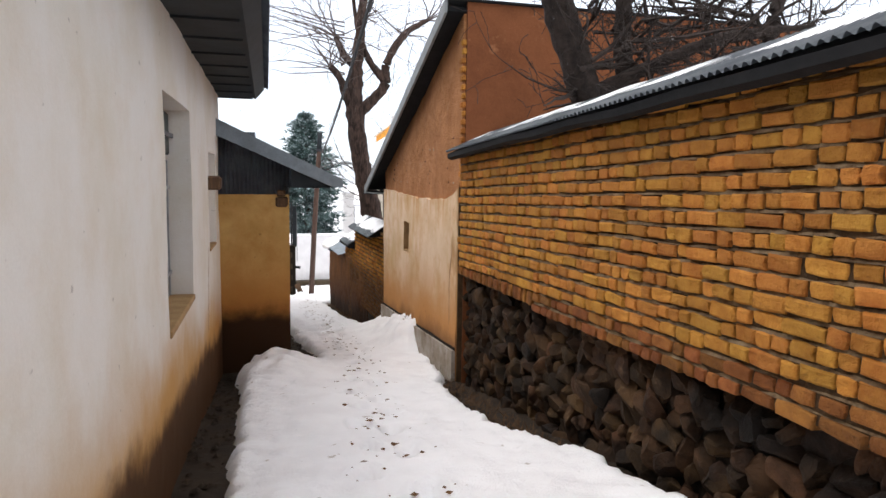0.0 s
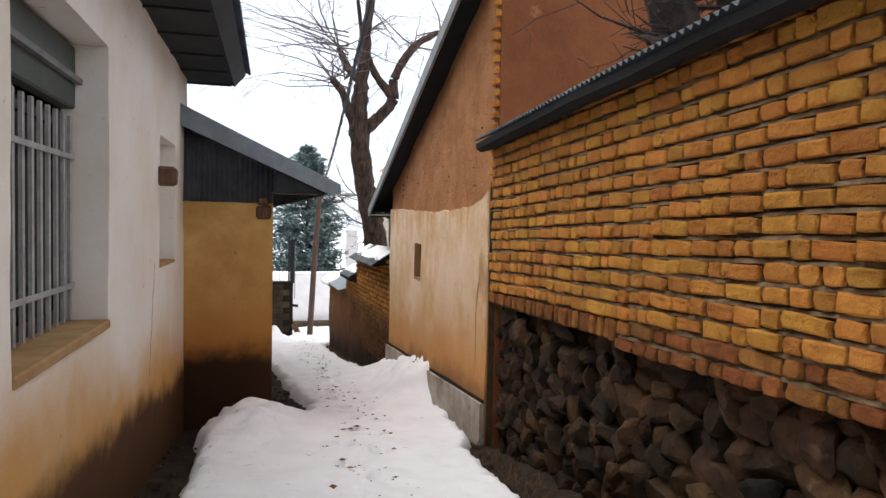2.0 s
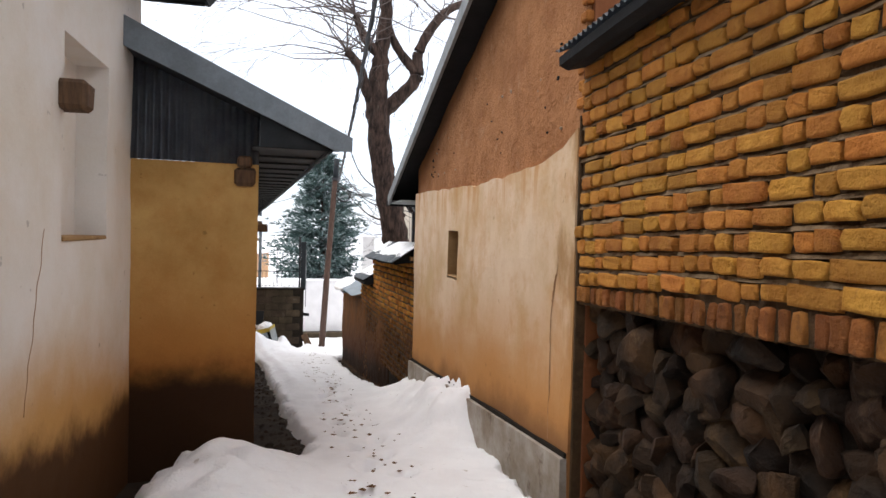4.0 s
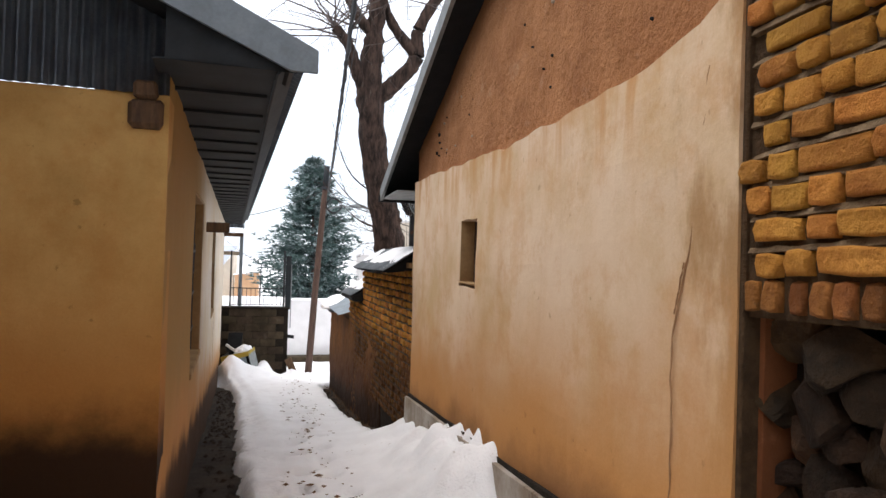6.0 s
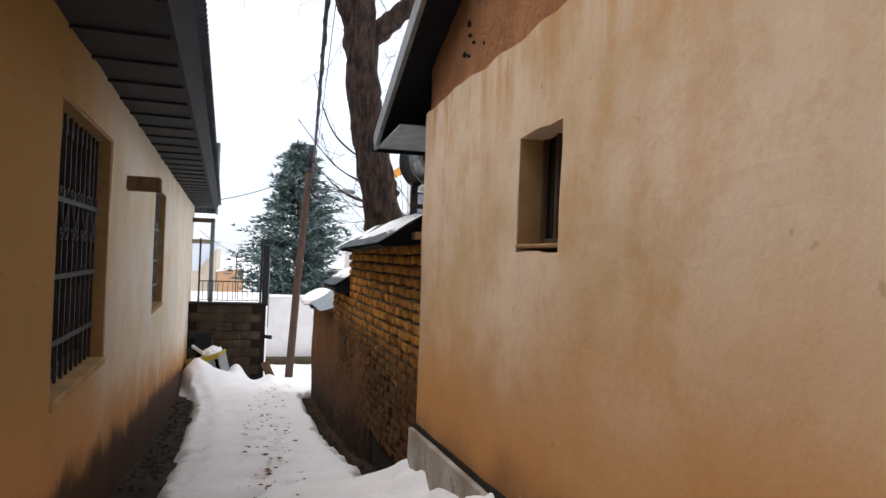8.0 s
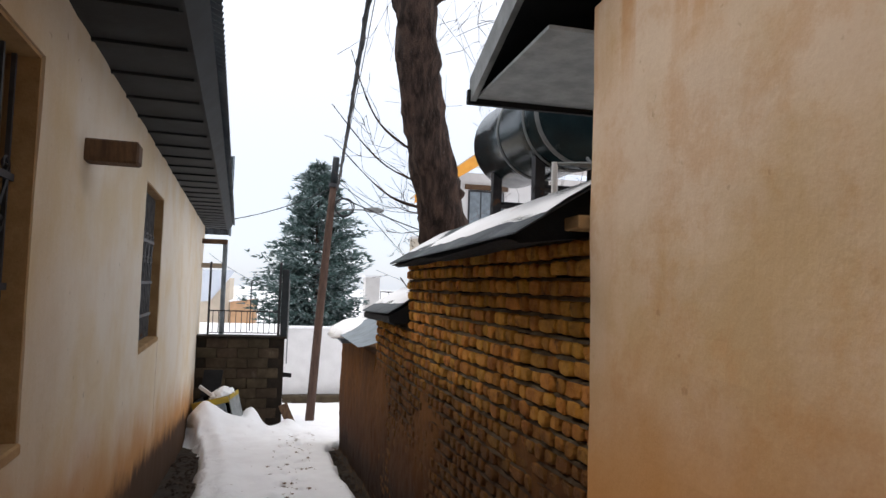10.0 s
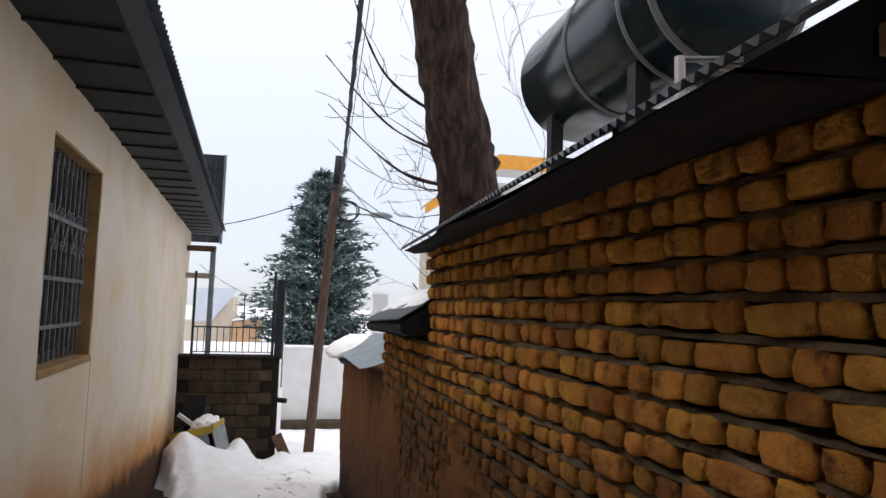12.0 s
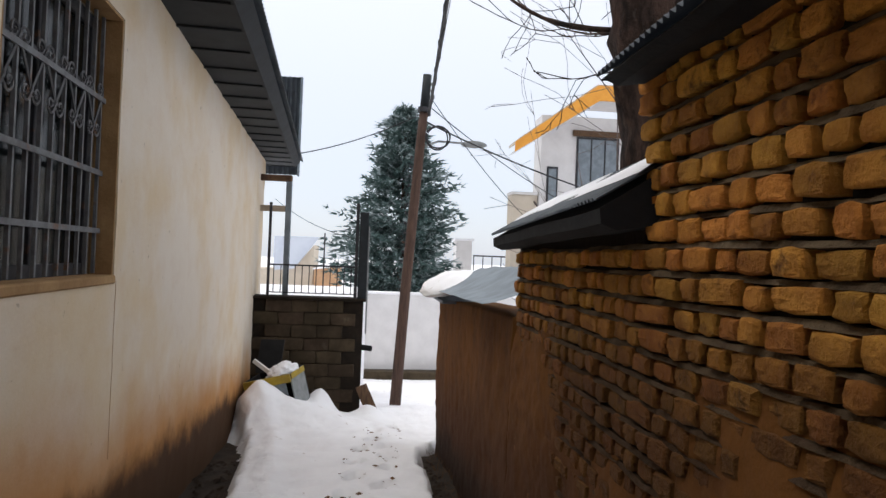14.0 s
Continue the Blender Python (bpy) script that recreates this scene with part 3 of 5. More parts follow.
# ---- lower lane walls: brick, then mud ----
def lean_b(y):
    """How far the lower walls swing into the lane."""
    return float(np.interp(y, (11.9, 12.9, 14.2, 14.85, 16.7, 20.8), (0.085, 0.020, -0.055, -0.085, -0.11, -0.13)))


def swung(bm):
    for v in bm.verts:
        v.co.x += lean_b(v.co.y)
    return bm


def mud_face(bm, seed):
    for v in swung(bm).verts:
        c = v.co
        v.co.x += 0.03 * noise.noise((c.y * 0.8, c.z * 1.1, 4.0)) + 0.010 * noise.noise((c.y * 7, c.z * 9, seed)) + 0.006 * noise.noise((c.y * 24, c.z * 24, seed))
    return bm


WB = thing("boundary_wall", "weathered brown brick wall with mud-smeared foot under a tin coping", "wall")
part("mortar_core", swung(wall_mesh(11.91, 15.0, -2.6, 0.55, 0.3, -1, (), 0.1, 0.012, lambda y: 0.47 if y < 12.1 else 0.55, x=1.965, seed=7.0)), M_MORTAR_B, WB)
part("mortar_core", swung(wall_mesh(15.0, 16.75, -2.8, -0.06, 0.3, -1, (), 0.1, 0.012, x=1.96, seed=7.5)), M_MORTAR_B, WB)
WC = thing("mud_wall", "brown mud-rendered wall with damp foot and bent tin cover", "wall")
part("wall", mud_face(wall_mesh(16.75, 20.8, -3.4, -0.52, 0.4, -1, (), 0.03, 0.016, lambda y: -0.50 - 0.03 * (y - 16.75), 5.3, 1.930), 5.3), M_MUD_WALL, WC, "", True)

# ---- retaining wall and terrace at the end of the house ----
WT = thing("retaining_wall", "dark mossy block retaining wall carrying a terrace", "wall")
part("core", boxed(-1.5, 0.86, 23.53, 23.85, -4, -0.9), M_MORTAR_B, WT)
tagged(new("terrace", mesh_of("terrace", boxed(-6, 0.86, 23.85, 29.0, -4, -0.92), M_SNOW)), "snow covered terrace behind the retaining wall", "terrace", kind="structure")

# ---- white street wall ----
SW = thing("street_wall", "long white rendered street wall with snow along its top", "wall")
part("wall", wall_mesh(-40, 40, -4.2, -1.24, 0.25, 1, (), 0.6, 0.01), M_WHITE, SW)
part("cap", boxed(-0.28, 0.03, -40, 40, -1.24, -1.16, 0.02), M_SNOW, SW, "cap of snow")
part("kerb", boxed(0.005, 0.5, -40, 40, -4.2, -3.36, 0.03), M_BLOCK, SW, "wet brown concrete footing")
SW.matrix_world = pose(4, 32, 0, 0, 0, -88)


# ---- copings ----
def coping(parent, y0, y1, edge, z0, z1, back, rise, drop, label="", snow=True, felt_from=0.0, pitch=0.036, snow_at=0.30):
    """felt_from: how far from y0 the felt starts. Tin coping: corrugated sheet sloping up from its edge, black felt roll below, crust of snow above. z0, z1: edge height at both ends."""
    part("coping_sheet", sheet((edge, y0, z0), (0, y1 - y0, z1 - z0), (back, 0, rise), 1, pitch, 0.4 * pitch), M_SHEET, parent, label)
    felt = prism([(edge + 0.015, -0.02), (edge + 0.02, -drop), (edge + 0.07, -drop - 0.02), (2.02, -drop + 0.02), (edge + back, 0.0), (edge + back, rise - 0.03)], felt_from, y1 - y0)
    for v in felt.verts:
        v.co.z += z0 + (z1 - z0) * v.co.y / (y1 - y0)
        v.co.y += y0
    bmesh.ops.subdivide_edges(felt, edges=[e for e in felt.edges if abs((e.verts[0].co - e.verts[1].co).y) > 0.5], cuts=24)
    for v in felt.verts:
        v.co += Vector((0.012 * noise.noise(v.co * 3), 0, 0.02 * noise.noise(v.co * 2)))
    part("felt_roll", felt, M_TAR, parent, "sagging black felt roll")
    if snow:
        bm = bmesh.new()
        n = int((y1 - y0) / 0.05)
        rows = []
        for i in range(n + 1):
            y, z = y0 + (y1 - y0) * i / n, z0 + (z1 - z0) * i / n
            a = snow_at + 0.12 * noise.noise((y * 3, 0, z0)) + 0.02 * noise.noise((y * 11, 0, z0))
            h = 0.009 + 0.014 * noise.noise((y * 2, 1, z0))
            pts = [(edge + back * a, 0.008), (edge + back * (a + 0.05), h), (edge + back * 0.5, h + 0.005), (edge + back, h), (edge + back, 0.0)]
            rows.append([bm.verts.new((x, y, z + rise * (x - edge) / back + dz)) for x, dz in pts])
        for a, b in zip(rows, rows[1:]):
            for k in range(4):
                bm.faces.new((a[k], a[k + 1], b[k + 1], b[k]))
        part("snow_crust", bm, M_SNOW, parent, "thin crust of snow", True)


coping(WA, -8, 7.0, 1.81, 2.42, 1.82, 0.5, 0.22, 0.065, "dark corrugated tin coping", pitch=0.055, snow_at=0.44)
coping(WB, 11.92, 15.0, 1.68, 0.45, 0.42, 0.42, 0.26, 0.012, "grey corrugated tin coping", felt_from=0.15)
coping(WB, 14.9, 16.68, 1.66, 0.02, -0.03, 0.42, 0.25, 0.065, "grey corrugated tin coping")
part("timber_block", boxed(1.935, 2.05, 11.925, 12.06, 0.478, 0.53, 0.005), M_SILL, WB, "sawn tan timber end")

# bent tin and snow on the mud wall
tin = grid_mesh(frange(0, 1, 0.1), frange(0, 1, 0.05), lambda x, y: 0.0)
for v in tin.vertices:
    a, b = v.co.x, v.co.y
    v.co = (1.64 + 0.48 * a, 16.78 + 3.0 * b, -0.43 - 0.07 * b + 0.25 * a - 0.05 * math.sin(a * 3.1) * (1 - b) + 0.012 * noise.noise((a * 3, b * 6, 1)))
tin.materials.append(M_FASCIA)
bent = new("tin_cover", tin)
bent.parent = WC
bent["label"] = "bent grey sheet of tin"
bm = bmesh.new()
bmesh.ops.create_icosphere(bm, subdivisions=4, radius=1)
for v in bm.verts:
    v.co = Vector((1.86 + 0.34 * v.co.x, 20.15 + 1.05 * v.co.y, -0.47 + (0.16 if v.co.z > 0 else 0.05) * v.co.z + 0.25 * (0.34 * v.co.x))) + 0.03 * noise.noise_vector(v.co * 3)
part("snow_cap", bm, M_SNOW, WC, "rounded cap of snow", True)
part("tin_edge", boxed(1.66, 2.2, 19.2, 20.9, -0.60, -0.575), M_SHEET, WC)


# ---- windows ----
def spiral(cy, cz, r, turns, start, flip=1, n=18):
    return [(0, cy + flip * r * (1 - 0.85 * i / n) * math.cos(start + turns * 2 * math.pi * i / n), cz + r * (1 - 0.85 * i / n) * math.sin(start + turns * 2 * math.pi * i / n)) for i in range(n + 1)]


def grille_window(name, label, m, y0, y1, z0, z1, depth, bars, scrolls, iron, shutter=False):
    """Recessed casement behind an iron grille; the wall's face is the plane x = 0 and looks to +x."""
    w = thing(name, label, "window", kind="structure", m=m)
    g = -depth
    bm = bmesh.new()
    for a, b, c, d in ((y0, y0 + 0.06, z0, z1), (y1 - 0.06, y1, z0, z1), (y0 + 0.06, y1 - 0.06, z0, z0 + 0.07), (y0 + 0.06, y1 - 0.06, z1 - 0.07, z1)):
        box(bm, g - 0.10, g - 0.05, a, b, c, d, 0.004)
    ym = (y0 + y1) / 2
    box(bm, g - 0.095, g - 0.055, ym - 0.03, ym + 0.03, z0 + 0.07, z1 - 0.07, 0.004)
    zt = z0 + 0.72 * (z1 - z0)
    box(bm, g - 0.095, g - 0.055, y0 + 0.06, ym - 0.03, zt - 0.02, zt + 0.02)
    box(bm, g - 0.095, g - 0.055, ym + 0.03, y1 - 0.06, zt - 0.02, zt + 0.02)
    part("window_frame", bm, M_DARK_IRON, w)
    for a, b in ((y0 + 0.06, ym - 0.03), (ym + 0.03, y1 - 0.06)):
        part("pane", boxed(g - 0.078, g - 0.072, a, b, z0 + 0.07, z1 - 0.07), M_GLASS, w)
    # black slab painted as room shade behind the glass; no room is built
    part("room_shade_slab", boxed(g - 0.30, g - 0.16, y0 - 0.02, y1 + 0.02, z0 - 0.02, z1 + 0.02), M_DARK, w)
    part("curtain", boxed(g - 0.15, g - 0.145, ym + 0.05, y1 - 0.02, z0 + 0.05, z0 + 0.45 * (z1 - z0)), M_SOFFIT, w, "dim grey curtain")
    part("window_sill", boxed(g - 0.05, 0.012, y0 - 0.01, y1 + 0.01, z0 - 0.035, z0 + 0.012, 0.008), M_SILL, w)
    if not shutter:
        # thin brown linings, darker than the plaster, over sides and top of the opening
        for dims in ((y0 - 0.012, y0 + 0.004, z0, z1), (y1 - 0.004, y1 + 0.012, z0, z1), (y0, y1, z1 - 0.004, z1 + 0.012)):
            part("reveal", boxed(g - 0.04, -0.006, *dims), M_SILL, w, "thin brown lining on the reveal")
    top = z1 - (0.36 if shutter else 0.0)
    bw = 0.014 if shutter else 0.008
    for i in range(bars):
        y = y0 + 0.05 + (y1 - y0 - 0.10) * i / (bars - 1)
        part("bar", boxed(g - 0.008, g + 0.008, y - bw, y + bw, z0 + 0.02, top - 0.01), iron, w)
    for z in ((z0 + 0.20, top - 0.22) if not scrolls else (z0 + 0.24, zt - 0.06, z0 + 0.5 * (z1 - z0) - 0.14)):
        part("rail", boxed(g + 0.008, g + 0.018, y0 + 0.02, y1 - 0.02, z - 0.013, z + 0.013), iron, w)
    if scrolls:
        zc = z0 + 0.63 * (z1 - z0)
        for i in range(bars - 1):
            y = y0 + 0.05 + (y1 - y0 - 0.10) * (i + 0.5) / (bars - 1)
            s = 1 if i % 2 else -1
            bm = bmesh.new()
            up = [(g + 0.012, b, c) for _, b, c in spiral(y + s * 0.012, zc + 0.10, 0.045, 1.4, -0.6, s)]
            dn = [(g + 0.012, b, c) for _, b, c in spiral(y - s * 0.012, zc - 0.10, 0.045, 1.4, 2.5, s)]
            tube(bm, list(reversed(up)) + dn, 0.006, 4)
            part("scroll", bm, iron, w)
    if shutter:
        part("shutter_box", boxed(g - 0.06, g + 0.02, y0 + 0.01, y1 - 0.01, z1 - 0.33, z1 - 0.01, 0.01), M_GREEN, w, "dark green shutter box")
        part("cross_rail", boxed(g + 0.02, g + 0.05, y0, y1, z1 - 0.20, z1 - 0.17), M_IRON, w)
    return w


grille_window("window_1", "deep-set window with pale vertical iron bars and green shutter box", pose(-0.66, 0, 0), 4.18, 5.51, 0.57, 2.01, 0.17, 12, False, M_BAR, True)
grille_window("window_2", "window with dark ornate scrolled iron grille", M2, 2.22, 3.62, -0.39, 1.05, 0.08, 11, True, M_DARK_IRON)
grille_window("window_3", "window with grey ornate scrolled iron grille", M2, 6.64, 7.92, -0.34, 1.02, 0.085, 11, True, M_IRON)
w2 = thing("window_4", "narrow blind niche window in the cream wall", "window", kind="structure")
part("panel", boxed(-1.0, -0.83, 7.19, 7.98, 0.75, 1.78), M_PLASTER_1, w2)
part("window_sill", boxed(-0.83, -0.652, 7.2, 7.97, 0.74, 0.765, 0.006), M_SILL, w2)
w5 = thing("window_5", "small dark window with timber mullions and rusty sill", "window", kind="structure")
bm = bmesh.new()
for a, b, c, d in ((9.67, 9.70, 0.42, 0.9), (10.08, 10.11, 0.42, 0.9), (9.70, 10.08, 0.42, 0.45), (9.70, 10.08, 0.87, 0.9), (9.83, 9.855, 0.45, 0.87), (9.95, 9.975, 0.45, 0.87)):
    box(bm, 2.085, 2.12, a, b, c, d, 0.003)
part("window_frame", bm, M_POLE, w5)
part("pane", boxed(2.10, 2.105, 9.70, 10.08, 0.45, 0.87), M_GLASS, w5)
# another black slab in place of the shaded room
part("room_shade_slab", boxed(2.32, 2.40, 9.6, 10.2, 0.35, 0.95), M_DARK, w5)
part("curtain", boxed(2.19, 2.20, 9.66, 9.98, 0.42, 0.56), M_CONCRETE, w5)
# thin brown linings, darker than the peach wall
for n5, dims in enumerate(((9.66, 9.674, 0.42, 0.9), (10.106, 10.12, 0.42, 0.9), (9.67, 10.11, 0.893, 0.91))):
    part("reveal", boxed(1.985, 2.085, *dims), M_SILL, w5, "thin brown lining on the reveal")
part("window_sill", boxed(1.974, 2.085, 9.67, 10.11, 0.408, 0.424, 0.005), M_SILL, w5)

# ---- things on the houses ----
ob = tagged(new("wooden_spout", mesh_of("wooden_spout", boxed(-0.15, 0.24, 4.38, 4.52, 0.80, 0.91, 0.01), M_WOOD)), "dark timber rain spout jutting from the wall", "spout")
ob.matrix_world = M2
bm = boxed(-0.85, -0.54, 7.12, 7.26, 1.38, 1.52, 0.02)
for v in bm.verts:
    v.co += 0.012 * noise.noise_vector(v.co * 9)
tagged(new("beam_end", mesh_of("beam_end", bm, M_WOOD)), "weathered brown beam end jutting from the cream wall", "beam")
bm = boxed(-0.17, -0.02, -0.075, -0.02, 1.14, 1.27, 0.02)
box(bm, -0.15, -0.05, -0.07, -0.02, 1.275, 1.36, 0.015)
for v in bm.verts:
    v.co += 0.012 * noise.noise_vector(v.co * 9)
ob = tagged(new("beam_end", mesh_of("beam_end", bm, M_WOOD)), "charred beam end under the corrugated gable", "beam")
ob.matrix_world = M2
# crack and holes in the plaster
bm = bmesh.new()
pts = [(1.972, float(np.interp(1.2 - 1.7 * s, (-0.5, 0.02, 0.34, 0.62, 0.78, 1.2), (7.36, 7.35, 7.36, 7.28, 7.24, 7.19))) + 0.012 * noise.noise((s * 20, 0, 0)), 1.2 - 1.7 * s) for s in [i / 50 for i in range(51)]]
tube(bm, pts, [0.003 + 0.0025 * noise.noise((i * 0.7, 0, 3)) for i in range(51)], 5)
part("crack", bm, M_CRACK, H3, "filled brown crack in the plaster")
bm = bmesh.new()
tube(bm, [(1.972, 7.30 + 0.05 * s + 0.01 * noise.noise((s * 9, 1, 0)), 0.60 - 0.17 * s) for s in [i / 10 for i in range(11)]], 0.003, 5)
part("crack", bm, M_CRACK, H3)
for i in range(46):
    y, = [random.uniform(7.3, 11.2)]
    z = random.uniform(1.45, min(verge(y) - 0.25, 2.3))
    r = random.choice((0.008, 0.01, 0.012, 0.02, 0.028))
    bm = bmesh.new()
    bmesh.ops.create_icosphere(bm, subdivisions=1, radius=1)
    for v in bm.verts:
        v.co = Vector((2.012 - 0.012 * v.co.x, y + r * random.uniform(0.7, 1.6) * v.co.y, z + r * random.uniform(0.7, 1.3) * v.co.z))
    part("pit", bm, M_TAR if i % 3 else M_PALE_WOOD, H3)
bm = bmesh.new()
tube(bm, [(-0.656, 6.94 - 0.22 * i / 30 + 0.03 * noise.noise((i * 0.25, 2, 0)), 0.80 - 0.8 * i / 30) for i in range(31)], 0.0016, 4)
part("crack", bm, M_CRACK, H1, "hairline crack in the plaster")
bm = bmesh.new()
tube(bm, [(0.004, 7.96 + 0.010 * noise.noise((i * 0.3, 5, 0)), -0.36 - 0.95 * i / 30) for i in range(31)], 0.0014, 4)
part("crack", bm, M_CRACK, H2, "hairline crack under the window corner")
# broken quoin bricks on the corner of the mud gable
for i in range(16):
    z = 1.55 + i * 0.095
    part("quoin", boxed(1.985 + random.uniform(0, 0.02), 2.06, 7.02 + random.uniform(0, 0.02), 7.02 + random.uniform(0.06, 0.12), z, z + 0.06, 0.01), M_BRICK, H3)


# ---- bricks and stones ----
def brick_mesh(name, length, height, mat, seed, depth=0.06, rnd=0.008):
    rng = random.Random(seed)
    hl, hh = length / 2, height / 2
    base = [(-1, -1), (0, -1), (1, -1), (1, 0), (1, 1), (0, 1), (-1, 1), (-1, 0)]
    edge = [(a * (hl - (0.004 if b else 0.0)) + rng.uniform(-0.006, 0.006), b * (hh - (0.003 if a else 0.0)) + rng.uniform(-0.004, 0.004)) for a, b in base]
    verts, faces = [], []
    for x, ins in ((depth, 0.0), (rnd, 0.0), (rnd * 0.25, rnd * 0.5), (0.0, rnd * 1.25)):
        for (a, b), (sa, sb) in zip(edge, base):
            verts.append((x + rng.uniform(-0.003, 0.003), a - sa * ins, b - sb * ins))
    for k in range(3):
        for i in range(8):
            j = (i + 1) % 8
            faces.append((k * 8 + i, k * 8 + j, k * 8 + 8 + j, k * 8 + 8 + i))
    verts.append((rng.uniform(-0.002, 0.001), rng.uniform(-0.2, 0.2) * length, 0))
    faces += [(24 + i, 24 + (i + 1) % 8, 32) for i in range(8)]
    me = bpy.data.meshes.new(name)
    me.from_pydata(verts, [], [tuple(reversed(f)) for f in faces])
    me.polygons.foreach_set("use_smooth", [True] * 24 + [False] * 8)
    me.materials.append(mat)
    return me


def bricklayer(parent, mat, x, y0, y1, bottom, courses, pitch, parts_from, parts_to, seed, mixture, skip=None, sink=None, wave=0.01, bed_mat=M_MORTAR):
    """Courses of headers and stretchers on a wall that looks to -x at x(y). bottom(y): the lowest bed; those short of parts_from are joined."""
    rng = random.Random(seed)
    kinds = {k: [brick_mesh("brick", k, pitch * 0.79, mat, seed + i) for i in range(5)] for k in (0.088, 0.125, 0.175, 0.215)}
    loose_v, loose_f = [], []
    for c in range(courses):
        y = y0 + rng.uniform(-0.008, 0.03)
        while y < y1 - 0.05:
            k = rng.choices((0.088, 0.125, 0.175, 0.215), mixture)[0]
            if y + k > y1:
                k = 0.088
            cy = y + k / 2
            z = bottom(cy) + pitch * (c + 0.5) + wave * noise.noise((cy * 0.9, c * 0.35, seed)) + rng.uniform(-0.004, 0.004)
            y += k + rng.uniform(0.005, 0.017)
            if y > y1 + 0.02 or (skip and skip(cy, z)):
                continue
            me = rng.choice(kinds[k])
            dx = rng.uniform(-0.008, 0.008) + (sink(cy, z) if sink else 0.0)
            m = Matrix.LocRotScale((x(cy) + dx, cy, z), Euler((rng.gauss(0, 0.018), rng.gauss(0, 0.03), rng.gauss(0, 0.03))), (1, rng.uniform(0.94, 1.04), rng.uniform(0.88, 1.08)))
            if parts_from <= cy < parts_to:
                ob = new("brick", me)
                ob.parent = parent
                ob.matrix_basis = m
            else:
                n = len(loose_v)
                loose_v += [m @ v.co for v in me.vertices]
                loose_f += [tuple(n + i for i in f.vertices) for f in me.polygons]
    # ragged mortar beds squeezed out over each course, a dark gap left under the next
    for c in range(courses):
        bv, bf, bare = [], [], []
        n = int((y1 - y0) / 0.035)
        for i in range(n + 1):
            y = y0 + 0.06 + (y1 - y0 - 0.08) * i / n
            z = bottom(y) + pitch * (c + 1) + wave * noise.noise((y * 0.9, (c + 0.5) * 0.35, seed)) - pitch * 0.13
            bare.append(bool(skip and skip(y, z - pitch * 0.4)))
            out = 0.002 + 0.014 * noise.noise((y * 7, c * 3.1, seed)) + (sink(y, z) * 0.5 if sink else 0.0)
            h = pitch * (0.18 + 0.12 * noise.noise((y * 4, c * 5.7, seed + 1)) + 0.06 * noise.noise((y * 17, c, seed)))
            xw = x(y)
            bv += [(xw + 0.009 + out, y, z), (xw + 0.018 + out, y, z + h), (xw + 0.09, y, z + h), (xw + 0.09, y, z - 0.01)]
        for i in range(n):
            if bare[i] or bare[i + 1]:
                continue
            a = i * 4
            bf += [(a, a + 4, a + 5, a + 1), (a + 1, a + 5, a + 6, a + 2), (a + 3, a + 7, a + 4, a)]
        if not bf:
            continue
        me = bpy.data.meshes.new("mortar_bed")
        me.from_pydata(bv, [], bf)
        me.materials.append(bed_mat)
        ob = new("mortar_bed", me)
        ob.parent = parent
    if loose_v:
        me = bpy.data.meshes.new("brickwork")
        me.from_pydata(loose_v, [], loose_f)
        me.materials.append(mat)
        ob = tagged(new("brickwork", me), kind="stuff")
        ob.parent = parent


def bed_a(y):
    return 0.560 + 0.034 * (6.9 - y)


def foot_a(y):
    return 0.470 + 0.0157 * (6.9 - y)


bricklayer(WA, M_BRICK, lambda y: 1.975, -2.0, 7.04, bed_a, 17, 0.0865, 4.0, 9.0, 11, (5, 3, 4, 1.5), skip=lambda y, z: z > 1.83 + 0.04 * (6.9 - y))
# damp courses along the foot, coloured darker for shade, running out against the falling bed of the stones, and headers
# set on edge near the corner
bricklayer(WA, M_BRICK_FOOT, lambda y: 1.980, -2.0, 7.04, lambda y: bed_a(y) - 0.173, 2, 0.0865, 2.6, 9.0, 17, (5, 3, 4, 1.5), skip=lambda y, z: z < foot_a(y) + (-0.012 if y < 4.9 else 0.2))
rng = random.Random(5)
soldiers = [brick_mesh("brick", 0.062, 0.108, M_BRICK_FOOT, 40 + i) for i in range(5)]
y = 4.92
while y < 7.01:
    ob = new("brick", rng.choice(soldiers))
    ob.parent = WA
    ob.matrix_basis = Matrix.LocRotScale((1.980 + rng.uniform(-0.012, 0.012), y, (foot_a(y) + bed_a(y)) / 2), Euler((rng.gauss(0, 0.05), 0, rng.gauss(0, 0.05))), (1, rng.uniform(0.85, 1.1), (bed_a(y) - foot_a(y)) / 0.115 * rng.uniform(0.92, 1.04)))
    y += rng.uniform(0.066, 0.082)


def stone_mesh(seed):
    rng = random.Random(seed)
    bm = bmesh.new()
    bmesh.ops.create_icosphere(bm, subdivisions=3, radius=0.5)
    cuts = [Vector((rng.uniform(-1, 1), rng.uniform(-1, 1), rng.uniform(-1, 1))).normalized() for _ in range(9)] + [Vector((-1, rng.uniform(-0.35, 0.35), rng.uniform(-0.35, 0.35))).normalized()]
    lim = [rng.uniform(0.20, 0.34) for _ in cuts]
    for v in bm.verts:
        for c, l in zip(cuts, lim):
            d = v.co.dot(c)
            if d > l:
                v.co -= c * (d - l)
        v.co += 0.03 * noise.noise_vector(v.co * 4 + Vector((seed, 0, 0))) + 0.02 * noise.noise_vector(v.co * 11 + Vector((seed, 0, 0)))
    bmesh.ops.recalc_face_normals(bm, faces=bm.faces)
    me = bpy.data.meshes.new("stone")
    bm.to_mesh(me)
    bm.free()
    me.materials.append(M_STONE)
    return me


